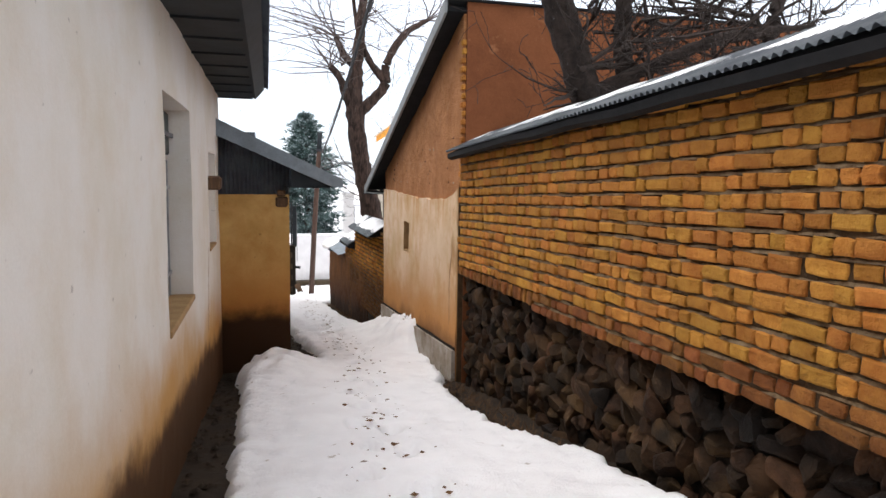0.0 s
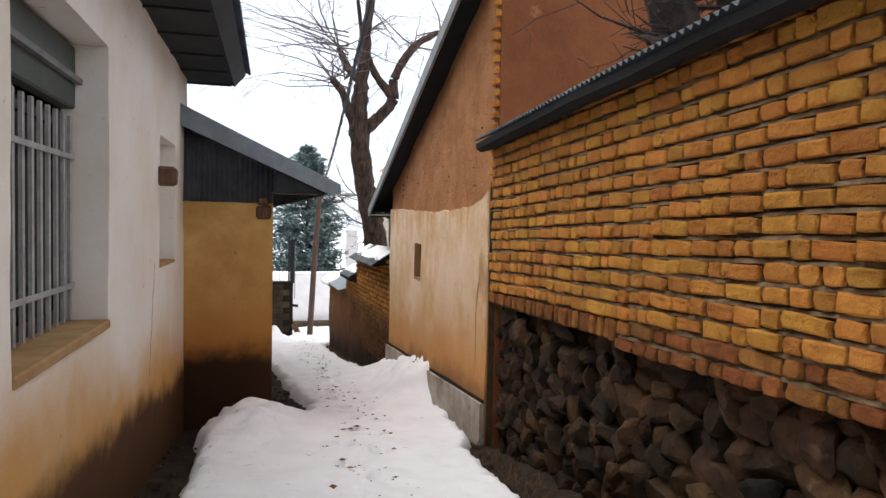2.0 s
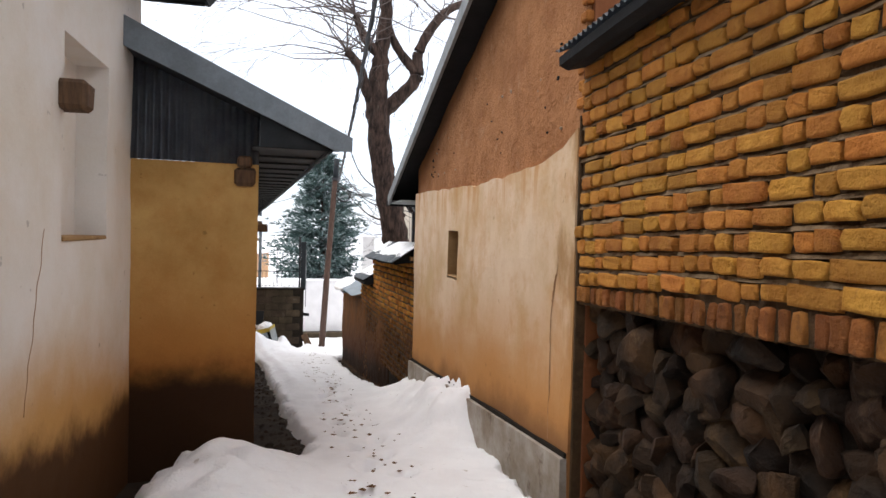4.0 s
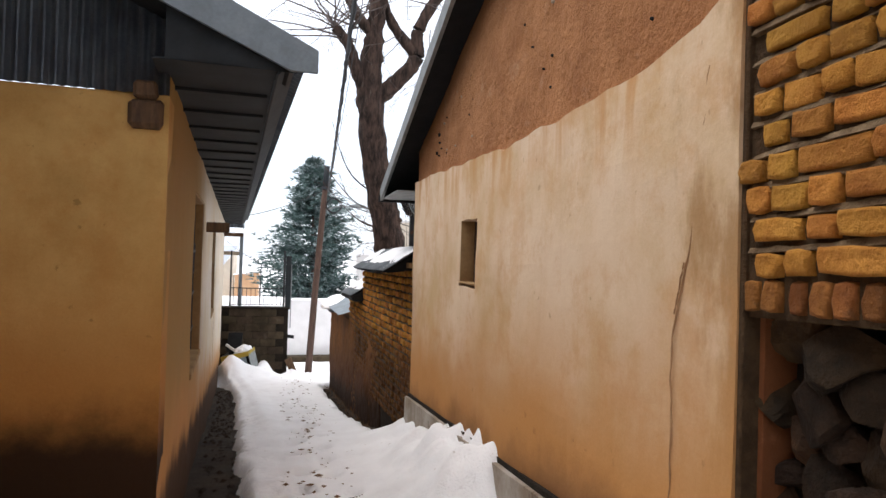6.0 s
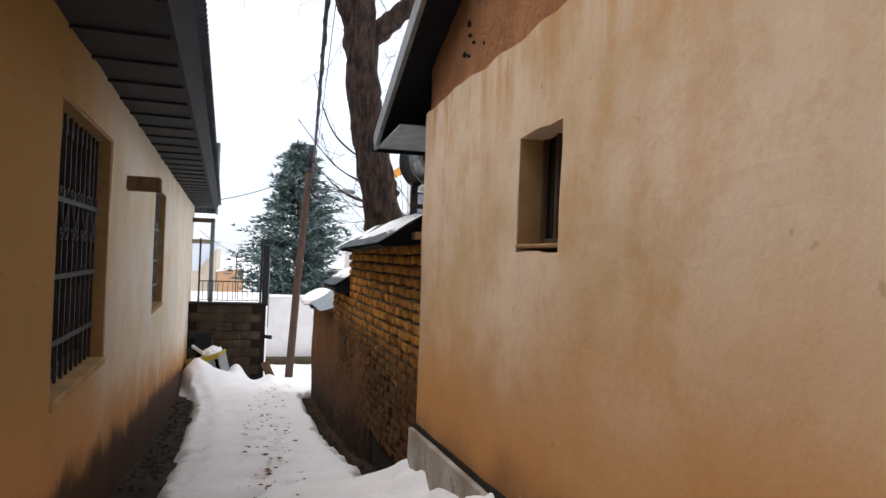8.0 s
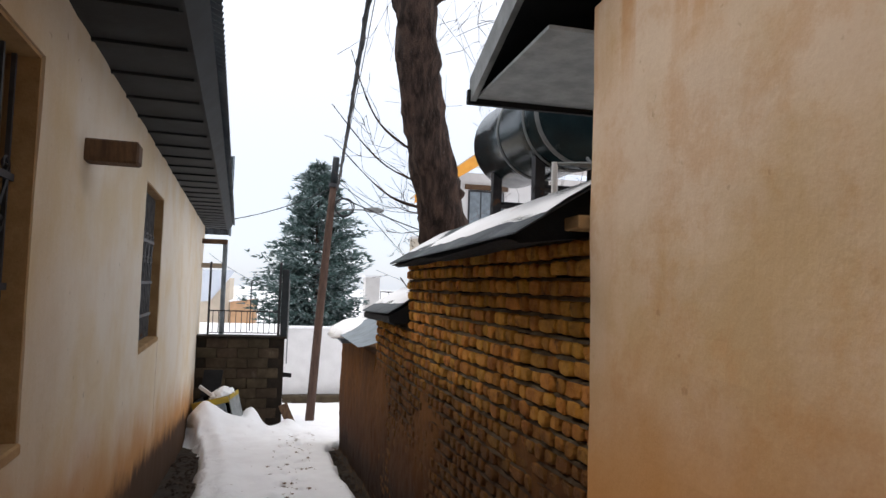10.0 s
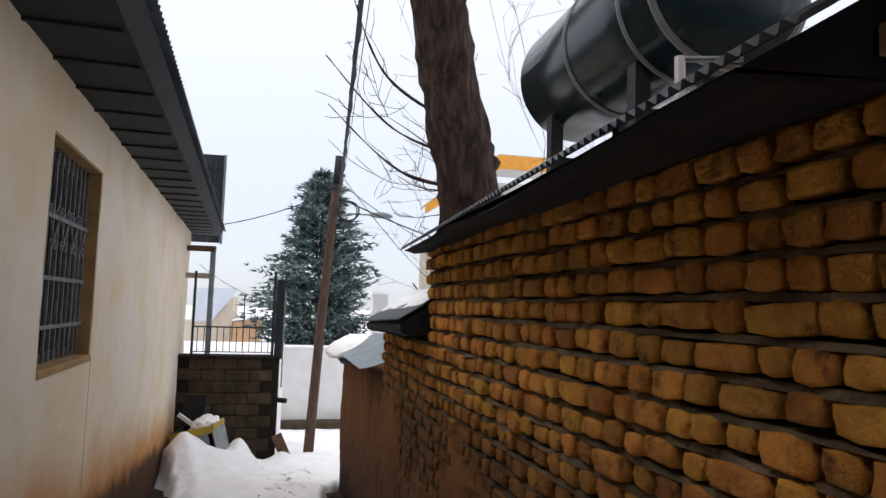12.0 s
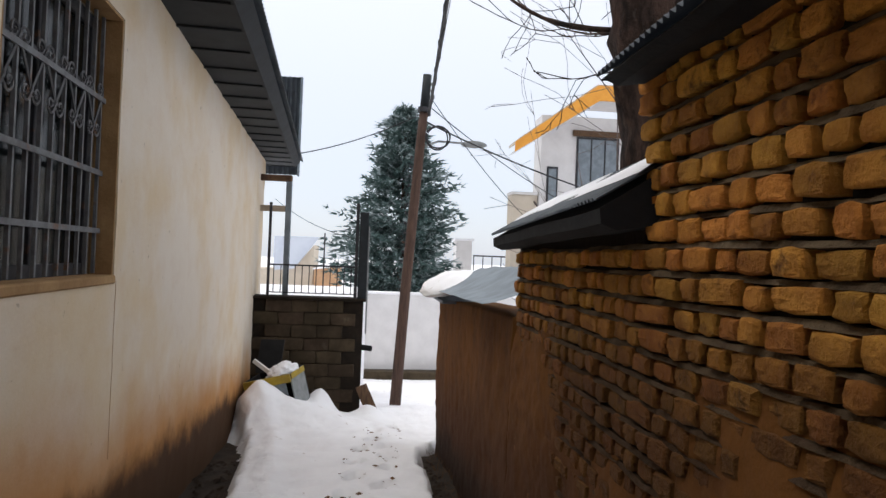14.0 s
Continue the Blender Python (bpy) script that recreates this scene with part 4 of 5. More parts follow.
stones = [stone_mesh(60 + i) for i in range(14)]
rng = random.Random(9)
for row in range(10):
    y = 0.9 + rng.uniform(0, 0.2)
    while y < 6.98:
        w, h = rng.choice((0.09, 0.13, 0.16, 0.20, 0.26)) * rng.uniform(0.85, 1.15), rng.uniform(0.11, 0.20)
        z = foot_a(y) - 0.075 - row * 0.125 + rng.uniform(-0.035, 0.025)
        if z > ground_z(y) - 0.12:
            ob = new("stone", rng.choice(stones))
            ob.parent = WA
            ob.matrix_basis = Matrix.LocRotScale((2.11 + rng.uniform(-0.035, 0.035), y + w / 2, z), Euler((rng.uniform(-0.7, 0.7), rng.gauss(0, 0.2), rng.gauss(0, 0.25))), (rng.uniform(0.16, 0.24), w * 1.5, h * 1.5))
        y += w * rng.uniform(0.78, 0.98)


def buried(y, z):
    """How deep the lower courses are sunk in the mud coat."""
    return 0.016 * smooth01((-0.22 - z) / 0.3) + 0.010 * max(0.0, noise.noise((y * 2, z * 3, 1)))


bricklayer(WB, M_BRICK_B, lambda y: 1.922 + lean_b(y), 11.915, 16.74, lambda y: -2.236, 33, 0.0815, 11.9, 14.1, 23, (8, 4, 1.5, 0.15),
           skip=lambda y, z: z > (0.43 if y < 15.0 else -0.12) or z < ground_z(y) - 0.05 or (z < -1.25 and y < 14.2), sink=buried, bed_mat=M_BED_B)


def mud_coat(y0, y1, x, top, seed):
    """Mud thrown over the foot of the wall, thinner over the brick faces than in the joints."""
    bm = wall_mesh(y0, y1, -2.7, -0.40, 0.03, -1, (), 0.022, 0.016, top, seed, x)
    for v in bm.verts:
        v.co.x += 0.034 * smooth01(1 - (top(v.co.y) - v.co.z) / 0.3)
    mud_face(bm, seed)
    part("mud_coat", bm, M_MUD_WALL, WB, "mud smeared over the brick foot", True)


mud_coat(13.6, 16.752, 1.930, lambda y: -1.05 + 0.62 * smooth01((y - 14.0) / 2.2) + 0.16 * noise.noise((y * 1.4, 3, 0)) + 0.07 * noise.noise((y * 7, 3, 0)), 5.3)
mud_coat(11.93, 16.75, 1.960, lambda y: -0.30 + 0.14 * noise.noise((y * 1.7, 0, 0)) + 0.07 * noise.noise((y * 8, 0, 0)), 3.3)


# ---- end of the house: retaining wall, porch, railings ----
rng = random.Random(15)
blocks = [brick_mesh("block", 0.393, 0.193, M_BLOCK, 80 + i, 0.12, 0.012) for i in range(4)]
for row in range(9):
    for i in range(6):
        x = -1.25 + i * 0.40 + (0.2 if row % 2 else 0.0)
        if x - 0.19 < -1.0 or x + 0.19 > 0.90:
            continue
        ob = new("block", rng.choice(blocks))
        ob.parent = WT
        ob.matrix_basis = Matrix.LocRotScale((x, 23.49 + rng.uniform(-0.008, 0.008), -0.99 - row * 0.20), Euler((rng.gauss(0, 0.01), rng.gauss(0, 0.015), radians(90) + rng.gauss(0, 0.01))), (1, 1.012, 1.025))
part("top_slab", boxed(-1.0, 0.90, 23.44, 23.9, -0.895, -0.85, 0.01), M_MORTAR_B, WT)
RL = thing("railing", "black iron railing on the retaining wall", "railing")
part("top_rail", boxed(-0.62, 0.70, 23.58, 23.61, -0.37, -0.345), M_DARK_IRON, RL)
part("bottom_rail", boxed(-0.62, 0.70, 23.585, 23.605, -0.80, -0.785), M_DARK_IRON, RL)
for i in range(12):
    x = -0.56 + i * 0.11
    part("bar", boxed(x - 0.007, x + 0.007, 23.588, 23.602, -0.79, -0.36), M_DARK_IRON, RL)
part("post", boxed(-0.66, -0.62, 23.56, 23.60, -0.86, 0.62), M_DARK_IRON, RL)
part("post", boxed(0.70, 0.75, 23.56, 23.61, -0.86, 0.66), M_DARK_IRON, RL)
part("post", boxed(0.02, 0.045, 26.0, 26.025, -0.92, 0.25), M_DARK_IRON, RL)
GP = thing("gate_post", "weathered grey sheet-metal gate post", "post")
part("post", boxed(0.76, 0.90, 23.50, 23.64, -0.86, 0.52, 0.012), M_SOFFIT, GP)
part("edge_strip", boxed(0.90, 0.925, 23.52, 23.62, -1.4, 0.30, 0.004), M_STRAP, GP)
PC = thing("porch_column", "grey painted steel porch column with timber bracket", "column")
part("column", boxed(-0.47, -0.38, 23.95, 24.04, -0.92, 1.0, 0.01), M_FASCIA, PC)
part("bracket", boxed(-0.92, -0.38, 23.93, 24.06, 1.0, 1.10, 0.01), M_WOOD, PC, "brown timber bracket")
part("tie", boxed(-0.92, -0.47, 23.97, 24.02, 0.50, 0.60, 0.005), M_PALE_WOOD, PC)
PR = thing("porch_roof", "upright corrugated sheet closing the porch roof", "roof")
part("end_sheet", sheet((-1.8, 25.6, 1.30), (1.32, 0, 0), (0, 0, 1.85), 1, 0.09, 0.03), M_SHEET, PR)
part("edge_trim", boxed(-0.50, -0.46, 25.56, 25.64, 1.28, 3.15), M_FASCIA, PR)
tagged(new("drain_pipe", mesh_of("drain_pipe", tube(bmesh.new(), [(0.8, 23.6, -1.62), (1.02, 23.55, -1.64)], 0.045, 10), M_TAR)), "short black drain pipe sticking out of the blocks", "pipe")
bm = boxed(-0.09, 0.09, -0.02, 0.02, 0, 0.75, 0.006)
ob = tagged(new("plank", mesh_of("plank", bm, M_WOOD)), "dark plank leaning beside the retaining wall", "plank")
ob.matrix_world = pose(1.18, 23.35, -2.85, 8, -24, 0)

# tipped box of sheet metal with snow on it
CR = thing("metal_crate", "tipped yellow and grey metal crate topped with snow", "crate", m=pose(-0.20, 22.5, -2.33, 4, -14, -14))
part("front_rail", boxed(-0.36, 0.32, -0.30, -0.26, 0.36, 0.47, 0.006), M_YELLOW, CR, "scratched yellow rail")
part("corner_post", boxed(-0.36, -0.30, -0.29, -0.25, -0.15, 0.36, 0.005), M_YELLOW, CR, "scratched yellow post")
part("front_panel", prism([(-0.22, -0.15), (0.24, -0.15), (0.24, 0.355), (0.02, 0.355)], -0.288, -0.272), M_FASCIA, CR, "bent grey sheet")
part("side_panel", boxed(0.30, 0.32, -0.255, 0.26, -0.15, 0.47, 0.004), M_STRAP, CR)
part("side_rail", boxed(0.322, 0.334, -0.26, 0.26, 0.39, 0.47, 0.004), M_YELLOW, CR)
part("side_panel", boxed(-0.36, -0.34, -0.245, 0.26, -0.15, 0.47, 0.004), M_DARK_IRON, CR)
part("back_panel", boxed(-0.36, 0.32, 0.262, 0.28, -0.15, 0.47, 0.004), M_TAR, CR)
part("lid", boxed(-0.36, 0.0, -0.012, 0.012, 0.0, 0.5, 0.004, pose(0.02, 0.1, 0.44, -28, 12, 0)), M_TAR, CR, "dark raised lid")
part("broken_slat", boxed(-0.03, 0.03, -0.02, 0.02, 0.0, 0.30, 0.004, pose(-0.02, -0.1, 0.50, 0, -42, 0)), M_WHITE, CR, "broken white slat")
bm = bmesh.new()
bmesh.ops.create_icosphere(bm, subdivisions=4, radius=1)
for v in bm.verts:
    v.co = Vector((0.12 + 0.20 * v.co.x, -0.02 + 0.26 * v.co.y, 0.47 + (0.13 if v.co.z > 0 else 0.05) * v.co.z)) + 0.05 * noise.noise_vector(v.co * 3)
part("snow_cap", bm, M_SNOW, CR, "", True)

# ---- utility pole, lamp, cables ----
UP = thing("utility_pole", "leaning weathered timber utility pole with steel cap sleeve", "pole")
part("shaft", tube(bmesh.new(), [(1.46, 24.9, -3.2), (1.60, 24.9, -0.5), (1.76, 24.9, 2.0), (1.80, 24.9, 2.55)], [0.105, 0.095, 0.085, 0.08], 12), M_POLE, UP, "", True)
part("sleeve", tube(bmesh.new(), [(1.80, 24.9, 2.5), (1.835, 24.9, 3.16)], [0.085, 0.08], 10), M_SOFFIT, UP, "grey steel sleeve", True)
part("band", tube(bmesh.new(), [(1.792, 24.9, 2.47), (1.80, 24.9, 2.56)], [0.115, 0.115], 10), M_DARK_IRON, UP)
for z in (2.75, 2.98):
    part("insulator", tube(bmesh.new(), [(1.90, 24.86, z), (1.97, 24.84, z)], [0.03, 0.04], 8), M_STRAP, UP)
for i in range(14):
    z = -0.6 + i * 0.17
    part("step_bolt", boxed(1.56 + 0.056 * (z + 0.5) - 0.10, 1.56 + 0.056 * (z + 0.5) - 0.06, 24.80, 24.84, z, z + 0.05), M_DARK_IRON, UP)
SL = thing("street_lamp", "pale street lamp head on a curved arm", "lamp")
part("arm", tube(bmesh.new(), [(1.80, 24.9, 1.85), (2.1, 25.1, 2.0), (2.6, 25.5, 2.06), (2.8, 25.7, 2.07)], 0.022, 6), M_STRAP, SL)
bm = bmesh.new()
bmesh.ops.create_icosphere(bm, subdivisions=3, radius=1)
for v in bm.verts:
    v.co = Vector((2.86 + 0.26 * v.co.x, 25.76 + 0.12 * v.co.y, 2.08 + (0.09 if v.co.z > 0 else 0.05) * v.co.z))
part("head", bm, M_STRAP, SL, "", True)


def hang(a, b, sag, n=24, wob=0.0):
    a, b = Vector(a), Vector(b)
    return [a.lerp(b, i / n) + Vector((wob * math.sin(i * 1.9), 0, -sag * 4 * (i / n) * (1 - i / n))) for i in range(n + 1)]


CB = [("bundled_cable", "thick black bundled cable slung over the lane", (1.88, 24.8, 2.40), (0.45, -9.0, 6.6), 0.75, 0.026),
      ("wire", "thin black wire running beside the bundled cable", (1.95, 24.8, 2.85), (0.7, -9.0, 6.9), 0.75, 0.006),
      ("wire", "black service wire to the far house", (1.85, 24.9, 2.30), (8.6, 27.5, 1.0), 0.25, 0.016),
      ("wire", "black service wire to the far house", (1.85, 24.9, 2.62), (9.0, 31, 0.6), 0.4, 0.010),
      ("wire", "thin black wire drooping behind the walls", (1.95, 24.9, 2.7), (7.0, 29, -0.6), 0.5, 0.008),
      ("wire", "thin wire to the metal eaves", (1.85, 24.9, 2.5), (-0.42, 25.0, 1.62), 0.10, 0.010),
      ("wire", "thin wire crossing behind the terrace", (0.72, 23.7, 0.1), (-1.0, 26.4, 0.9), 0.12, 0.006)]
for name, label, a, b, sag, r in CB:
    bm = bmesh.new()
    tube(bm, hang(a, b, sag, 40), r, 5)
    if name == "bundled_cable":
        tube(bm, [p + Vector((0.022 * math.cos(i * 1.3), 0, 0.022 * math.sin(i * 1.3))) for i, p in enumerate(hang(a, b, sag, 160))], 0.016, 4)
    tagged(new(name, mesh_of(name, bm, M_CABLE)), label, "cable", "overhead cables")
bm = bmesh.new()
tube(bm, [(2.06 + 0.22 * math.cos(i * 0.33), 24.8, 2.02 + 0.20 * math.sin(i * 0.33)) for i in range(20)], 0.018, 5)
tube(bm, [(2.05 + 0.19 * math.cos(i * 0.33), 24.82, 2.0 + 0.21 * math.sin(i * 0.33)) for i in range(20)], 0.014, 5)
tagged(new("cable_coil", mesh_of("cable_coil", bm, M_CABLE)), "spare black cable coiled at the pole", "cable")


# ---- trees ----
def twigs(bm, rng, p, d, length, r, depth, droop=0.0, spread=0.6, kids=3):
    """A bending branch with smaller ones leaving it."""
    n = 5
    pts, rad = [Vector(p)], [r]
    d = Vector(d).normalized()
    for i in range(n):
        d = (d + Vector((rng.gauss(0, 0.16), rng.gauss(0, 0.16), rng.gauss(0, 0.13) - droop))).normalized()
        pts.append(pts[-1] + d * length / n)
        rad.append(max(r * (1 - 0.8 * (i + 1) / n), 0.0025))
    tube(bm, pts, rad, 4 if r < 0.03 else 7)
    if depth <= 0:
        return
    for _ in range(kids + rng.randint(0, 1)):
        i = rng.randint(1, n)
        q = Vector((rng.gauss(0, 1), rng.gauss(0, 1), rng.gauss(0.15, 0.8))).normalized()
        twigs(bm, rng, pts[i], (d * (1 - spread) + q * spread), length * rng.uniform(0.45, 0.75), max(rad[i] * 0.6, 0.003), depth - 1, droop, spread, kids)


def limb(bm, pts, radii, steps=12):
    """A smooth limb through a few points."""
    P = [Vector(p) for p in pts]
    out, rr = [], []
    for i in range(len(P) - 1):
        p0, p1, p2, p3 = P[max(i - 1, 0)], P[i], P[i + 1], P[min(i + 2, len(P) - 1)]
        for s in range(steps):
            t = s / steps
            out.append(0.5 * (2 * p1 + (p2 - p0) * t + (2 * p0 - 5 * p1 + 4 * p2 - p3) * t * t + (3 * p1 - p0 - 3 * p2 + p3) * t ** 3))
            rr.append(radii[i] + (radii[i + 1] - radii[i]) * t + 0.012 * noise.noise((out[-1].z * 3, i, 0)))
    first = len(bm.verts)
    tube(bm, out + [P[-1]], rr + [radii[-1]], 20)
    bm.verts.ensure_lookup_table()
    bm.normal_update()
    thick = max(radii)
    for v in bm.verts[first:]:
        c = v.co
        v.co = c + v.normal * thick * (0.16 * noise.noise((c.x * 16, c.y * 16, c.z * 5)) + 0.10 * noise.noise((c.x * 30, c.y * 30, c.z * 12)))
    return P[-1]


TR = thing("bare_tree", "tall bare pollarded tree with dark bark behind the wall", "tree")
bm = bmesh.new()
limb(bm, [(2.75, 16.3, -2.6), (2.62, 16.2, -0.6), (2.36, 16.05, 0.86), (2.10, 15.95, 2.0), (1.95, 15.8, 3.14), (1.98, 15.8, 4.0), (2.1, 15.85, 5.2), (2.25, 15.9, 6.6)], [0.29, 0.26, 0.235, 0.21, 0.20, 0.145, 0.10, 0.05])
limb(bm, [(2.03, 15.8, 3.05), (2.4, 15.75, 3.4), (2.66, 15.7, 3.75), (2.68, 15.7, 4.2), (3.1, 15.7, 4.9), (3.7, 15.8, 5.3)], [0.14, 0.12, 0.11, 0.09, 0.08, 0.04])
limb(bm, [(2.66, 15.7, 3.8), (2.3, 15.9, 4.3), (2.05, 16.0, 5.0), (1.9, 16.0, 6.0)], [0.10, 0.08, 0.06, 0.03])
limb(bm, [(2.0, 15.8, 3.0), (1.75, 15.7, 3.35), (1.58, 15.6, 3.8), (1.35, 15.55, 4.05)], [0.11, 0.09, 0.085, 0.07])
limb(bm, [(2.05, 15.8, 4.0), (1.7, 15.75, 4.35), (1.5, 15.7, 4.75)], [0.10, 0.08, 0.06])
limb(bm, [(2.30, 16.0, 1.10), (2.46, 15.95, 1.17), (2.51, 15.94, 1.22)], [0.11, 0.08, 0.04])
part("trunk", bm, M_BARK, TR, "", True)
rng = random.Random(21)
bm = bmesh.new()
for p, k, L in (((1.35, 15.55, 4.05), 11, 1.1), ((1.5, 15.7, 4.75), 10, 1.9), ((1.62, 15.7, 4.1), 5, 1.4), ((2.3, 15.9, 6.5), 9, 1.6), ((3.7, 15.8, 5.3), 9, 1.5), ((3.1, 15.7, 4.9), 6, 1.4), ((1.9, 16.0, 6.0), 7, 1.4), ((2.15, 15.85, 5.2), 5, 1.5)):
    for _ in range(k):
        d = Vector((rng.gauss(-0.35 if p[0] < 2 else 0.35, 0.7), rng.gauss(0, 0.7), rng.uniform(-0.1, 1.0)))
        twigs(bm, rng, p, d, L * rng.uniform(0.7, 1.3), rng.uniform(0.012, 0.022), 2, 0.02, 0.55, 2)
for i in range(12):
    z = rng.uniform(4.2, 5.6)
    twigs(bm, rng, (1.7, 15.7, z - 0.4), (-1.0, rng.gauss(0, 0.25), rng.uniform(0.0, 0.5)), rng.uniform(1.8, 2.9), 0.016, 2, -0.02 if i % 2 else 0.06, 0.4, 3)
for i in range(9):
    twigs(bm, rng, (2.9 + rng.uniform(-0.6, 1.0), 15.8, rng.uniform(4.0, 5.2)), (rng.gauss(0, 0.5), rng.gauss(0, 0.4), -0.6), rng.uniform(0.8, 1.6), 0.009, 2, 0.08, 0.5, 3)
part("crown", bm, M_TWIG, TR)

T2 = thing("bare_tree", "crooked dark fruit tree with snowy twigs behind the brick wall", "tree")
bm = bmesh.new()
limb(bm, [(2.9, 5.5, -0.3), (2.78, 5.4, 1.4), (2.62, 5.3, 2.2), (2.35, 5.25, 2.85), (2.15, 5.2, 3.4), (1.95, 5.2, 4.2)], [0.17, 0.155, 0.14, 0.13, 0.11, 0.06])
limb(bm, [(3.3, 5.6, 0.5), (3.25, 5.5, 2.0), (3.0, 5.4, 2.7), (3.05, 5.4, 3.5)], [0.11, 0.10, 0.085, 0.05])
limb(bm, [(2.6, 5.3, 2.25), (3.1, 5.1, 2.5), (3.7, 4.9, 2.75), (4.4, 4.7, 2.85)], [0.07, 0.055, 0.05, 0.02])
limb(bm, [(4.6, 5.3, 0.5), (4.5, 5.2, 2.2), (4.2, 5.0, 2.8), (4.4, 5.0, 3.4)], [0.10, 0.09, 0.07, 0.04])
part("trunk", bm, M_WET_BARK, T2, "", True)
bm = bmesh.new()
for i in range(95):
    p = (rng.uniform(2.3, 4.8), rng.uniform(4.8, 5.5), rng.uniform(2.15, 3.1))
    twigs(bm, rng, p, (rng.gauss(-0.2, 0.8), rng.gauss(-0.1, 0.5), rng.uniform(-0.2, 0.6)), rng.uniform(0.5, 1.0), rng.uniform(0.014, 0.028), 3, 0.0, 0.65, 2)
part("crown", bm, M_WET_BARK, T2)

for sx, sy, sz, k in ((3.7, 18.9, 3.2, 5), (4.6, 19.6, 3.4, 5), (5.6, 15.6, 3.0, 5)):
    T3 = thing("sapling", "slender bare sapling with upright twigs behind the walls", "tree", "bare saplings")
    bm = bmesh.new()
    for i in range(k):
        twigs(bm, rng, (sx + rng.gauss(0, 0.25), sy + rng.gauss(0, 0.25), ground_z(sy)), (rng.gauss(0, 0.22), rng.gauss(0, 0.15), 1), sz - ground_z(sy) - rng.uniform(0.3, 1.6), 0.016, 3, 0.0, 0.45, 2)
    bmesh.ops.delete(bm, geom=[v for v in bm.verts if v.co.x < 2.1])
    part("crown", bm, M_TWIG, T3)
# long arching branches reaching over the lane beyond the trunk
AB = thing("fallen_sapling", "bent sapling with thin bare stems arching over the lower wall", "tree")
for a, b, c in (((2.45, 16.1, 1.2), (1.8, 16.4, 1.5), (1.25, 16.8, 2.2)), ((2.45, 16.1, 1.4), (1.75, 16.5, 1.95), (1.45, 17.0, 2.9)), ((2.5, 16.1, 1.0), (1.9, 16.6, 1.2), (1.3, 17.2, 1.9))):
    bm = bmesh.new()
    limb(bm, [a, b, c], [0.014, 0.010, 0.004])
    twigs(bm, rng, b, Vector(c) - Vector(b), 0.5, 0.005, 1, -0.03, 0.6, 2)
    part("stem", bm, M_BARK, AB)
bm = bmesh.new()
for z0, dx, dz, ln in ((0.95, -1.0, 0.05, 0.7), (1.05, -0.9, 0.22, 0.85), (0.85, -0.7, -0.05, 0.5), (1.3, -0.8, 0.6, 0.8)):
    twigs(bm, rng, (2.42, 16.1, z0), (dx, 0.1, dz), ln, 0.010, 2, -0.035, 0.45, 3)
part("crown", bm, M_BARK, AB)

CF = thing("conifer", "dense haze-paled green conifer dusted with snow behind the street wall", "tree")
part("trunk", tube(bmesh.new(), [(1.95, 34.6, -3.8), (1.9, 34.6, 0.0), (1.87, 34.6, 4.3)], [0.2, 0.13, 0.02], 8), M_BARK, CF)
rng = random.Random(33)
cv, cf = [], []
for i in range(1900):
    h = rng.random() ** 1.25
    z = -1.6 + 6.3 * (round(h * 15) / 15 * 0.25 + h * 0.75)
    a = rng.uniform(0, 2 * math.pi)
    L = (0.10 + 2.35 * (1 - h) ** 0.62 * min(1.0, 0.6 + h * 2.2)) * rng.uniform(0.6, 1.1) * (0.95 + 0.6 * noise.noise((math.cos(a) * 1.6, math.sin(a) * 1.6, z * 1.7)))
    ax = Vector((math.cos(a), math.sin(a), 0))
    for s in range(2, 7):
        t = s / 6
        c = Vector((1.84, 34.6, z)) + ax * (L * t) + Vector((0, 0, -0.10 * L * math.sin(t * 2.6) + 0.10 * L * t * t - 0.06 * L))
        for _ in range(3):
            d = (ax + Vector((rng.gauss(0, 0.55), rng.gauss(0, 0.55), rng.gauss(0.25, 0.35)))).normalized()
            w = d.cross(Vector((rng.gauss(0, 1), rng.gauss(0, 1), rng.gauss(0, 1)))).normalized() * rng.uniform(0.025, 0.05)
            n = len(cv)
            ln = rng.uniform(0.16, 0.36)
            cv += [c - w, c + w, c + d * ln + Vector((0, 0, -0.03))]
            cf.append((n, n + 1, n + 2))
me = bpy.data.meshes.new("crown")
me.from_pydata(cv, [], cf)
me.materials.append(M_NEEDLE)
ob = tagged(new("crown", me))
ob.parent = CF

# ---- water tank on its stand ----
a, b = Vector((2.665, 13.38, 1.375)), Vector((2.68, 14.97, 1.45))
ax = (b - a).normalized()
WTK = thing("water_tank", "large dark green steel water tank lying on a stand", "tank")
pts, rad, R = [], [], 0.35
for s, r in ((-0.03, 0.04), (-0.015, 0.2), (0.0, R - 0.03), (0.02, R), (0.4, R), (0.8, R), (1.48, R), (1.54, R - 0.04), (1.60, 0.2), (1.62, 0.03)):
    pts.append(a + ax * s)
    rad.append(r)
part("drum", tube(bmesh.new(), pts, rad, 40), M_TANK, WTK, "", True)
for s in (0.012, 0.24, 0.80):
    part("hoop", tube(bmesh.new(), [a + ax * s, a + ax * (s + 0.022)], [R + 0.008, R + 0.008], 40), M_STRAP, WTK, "pale weld hoop", True)
side = ax.cross(Vector((0, 0, 1)))
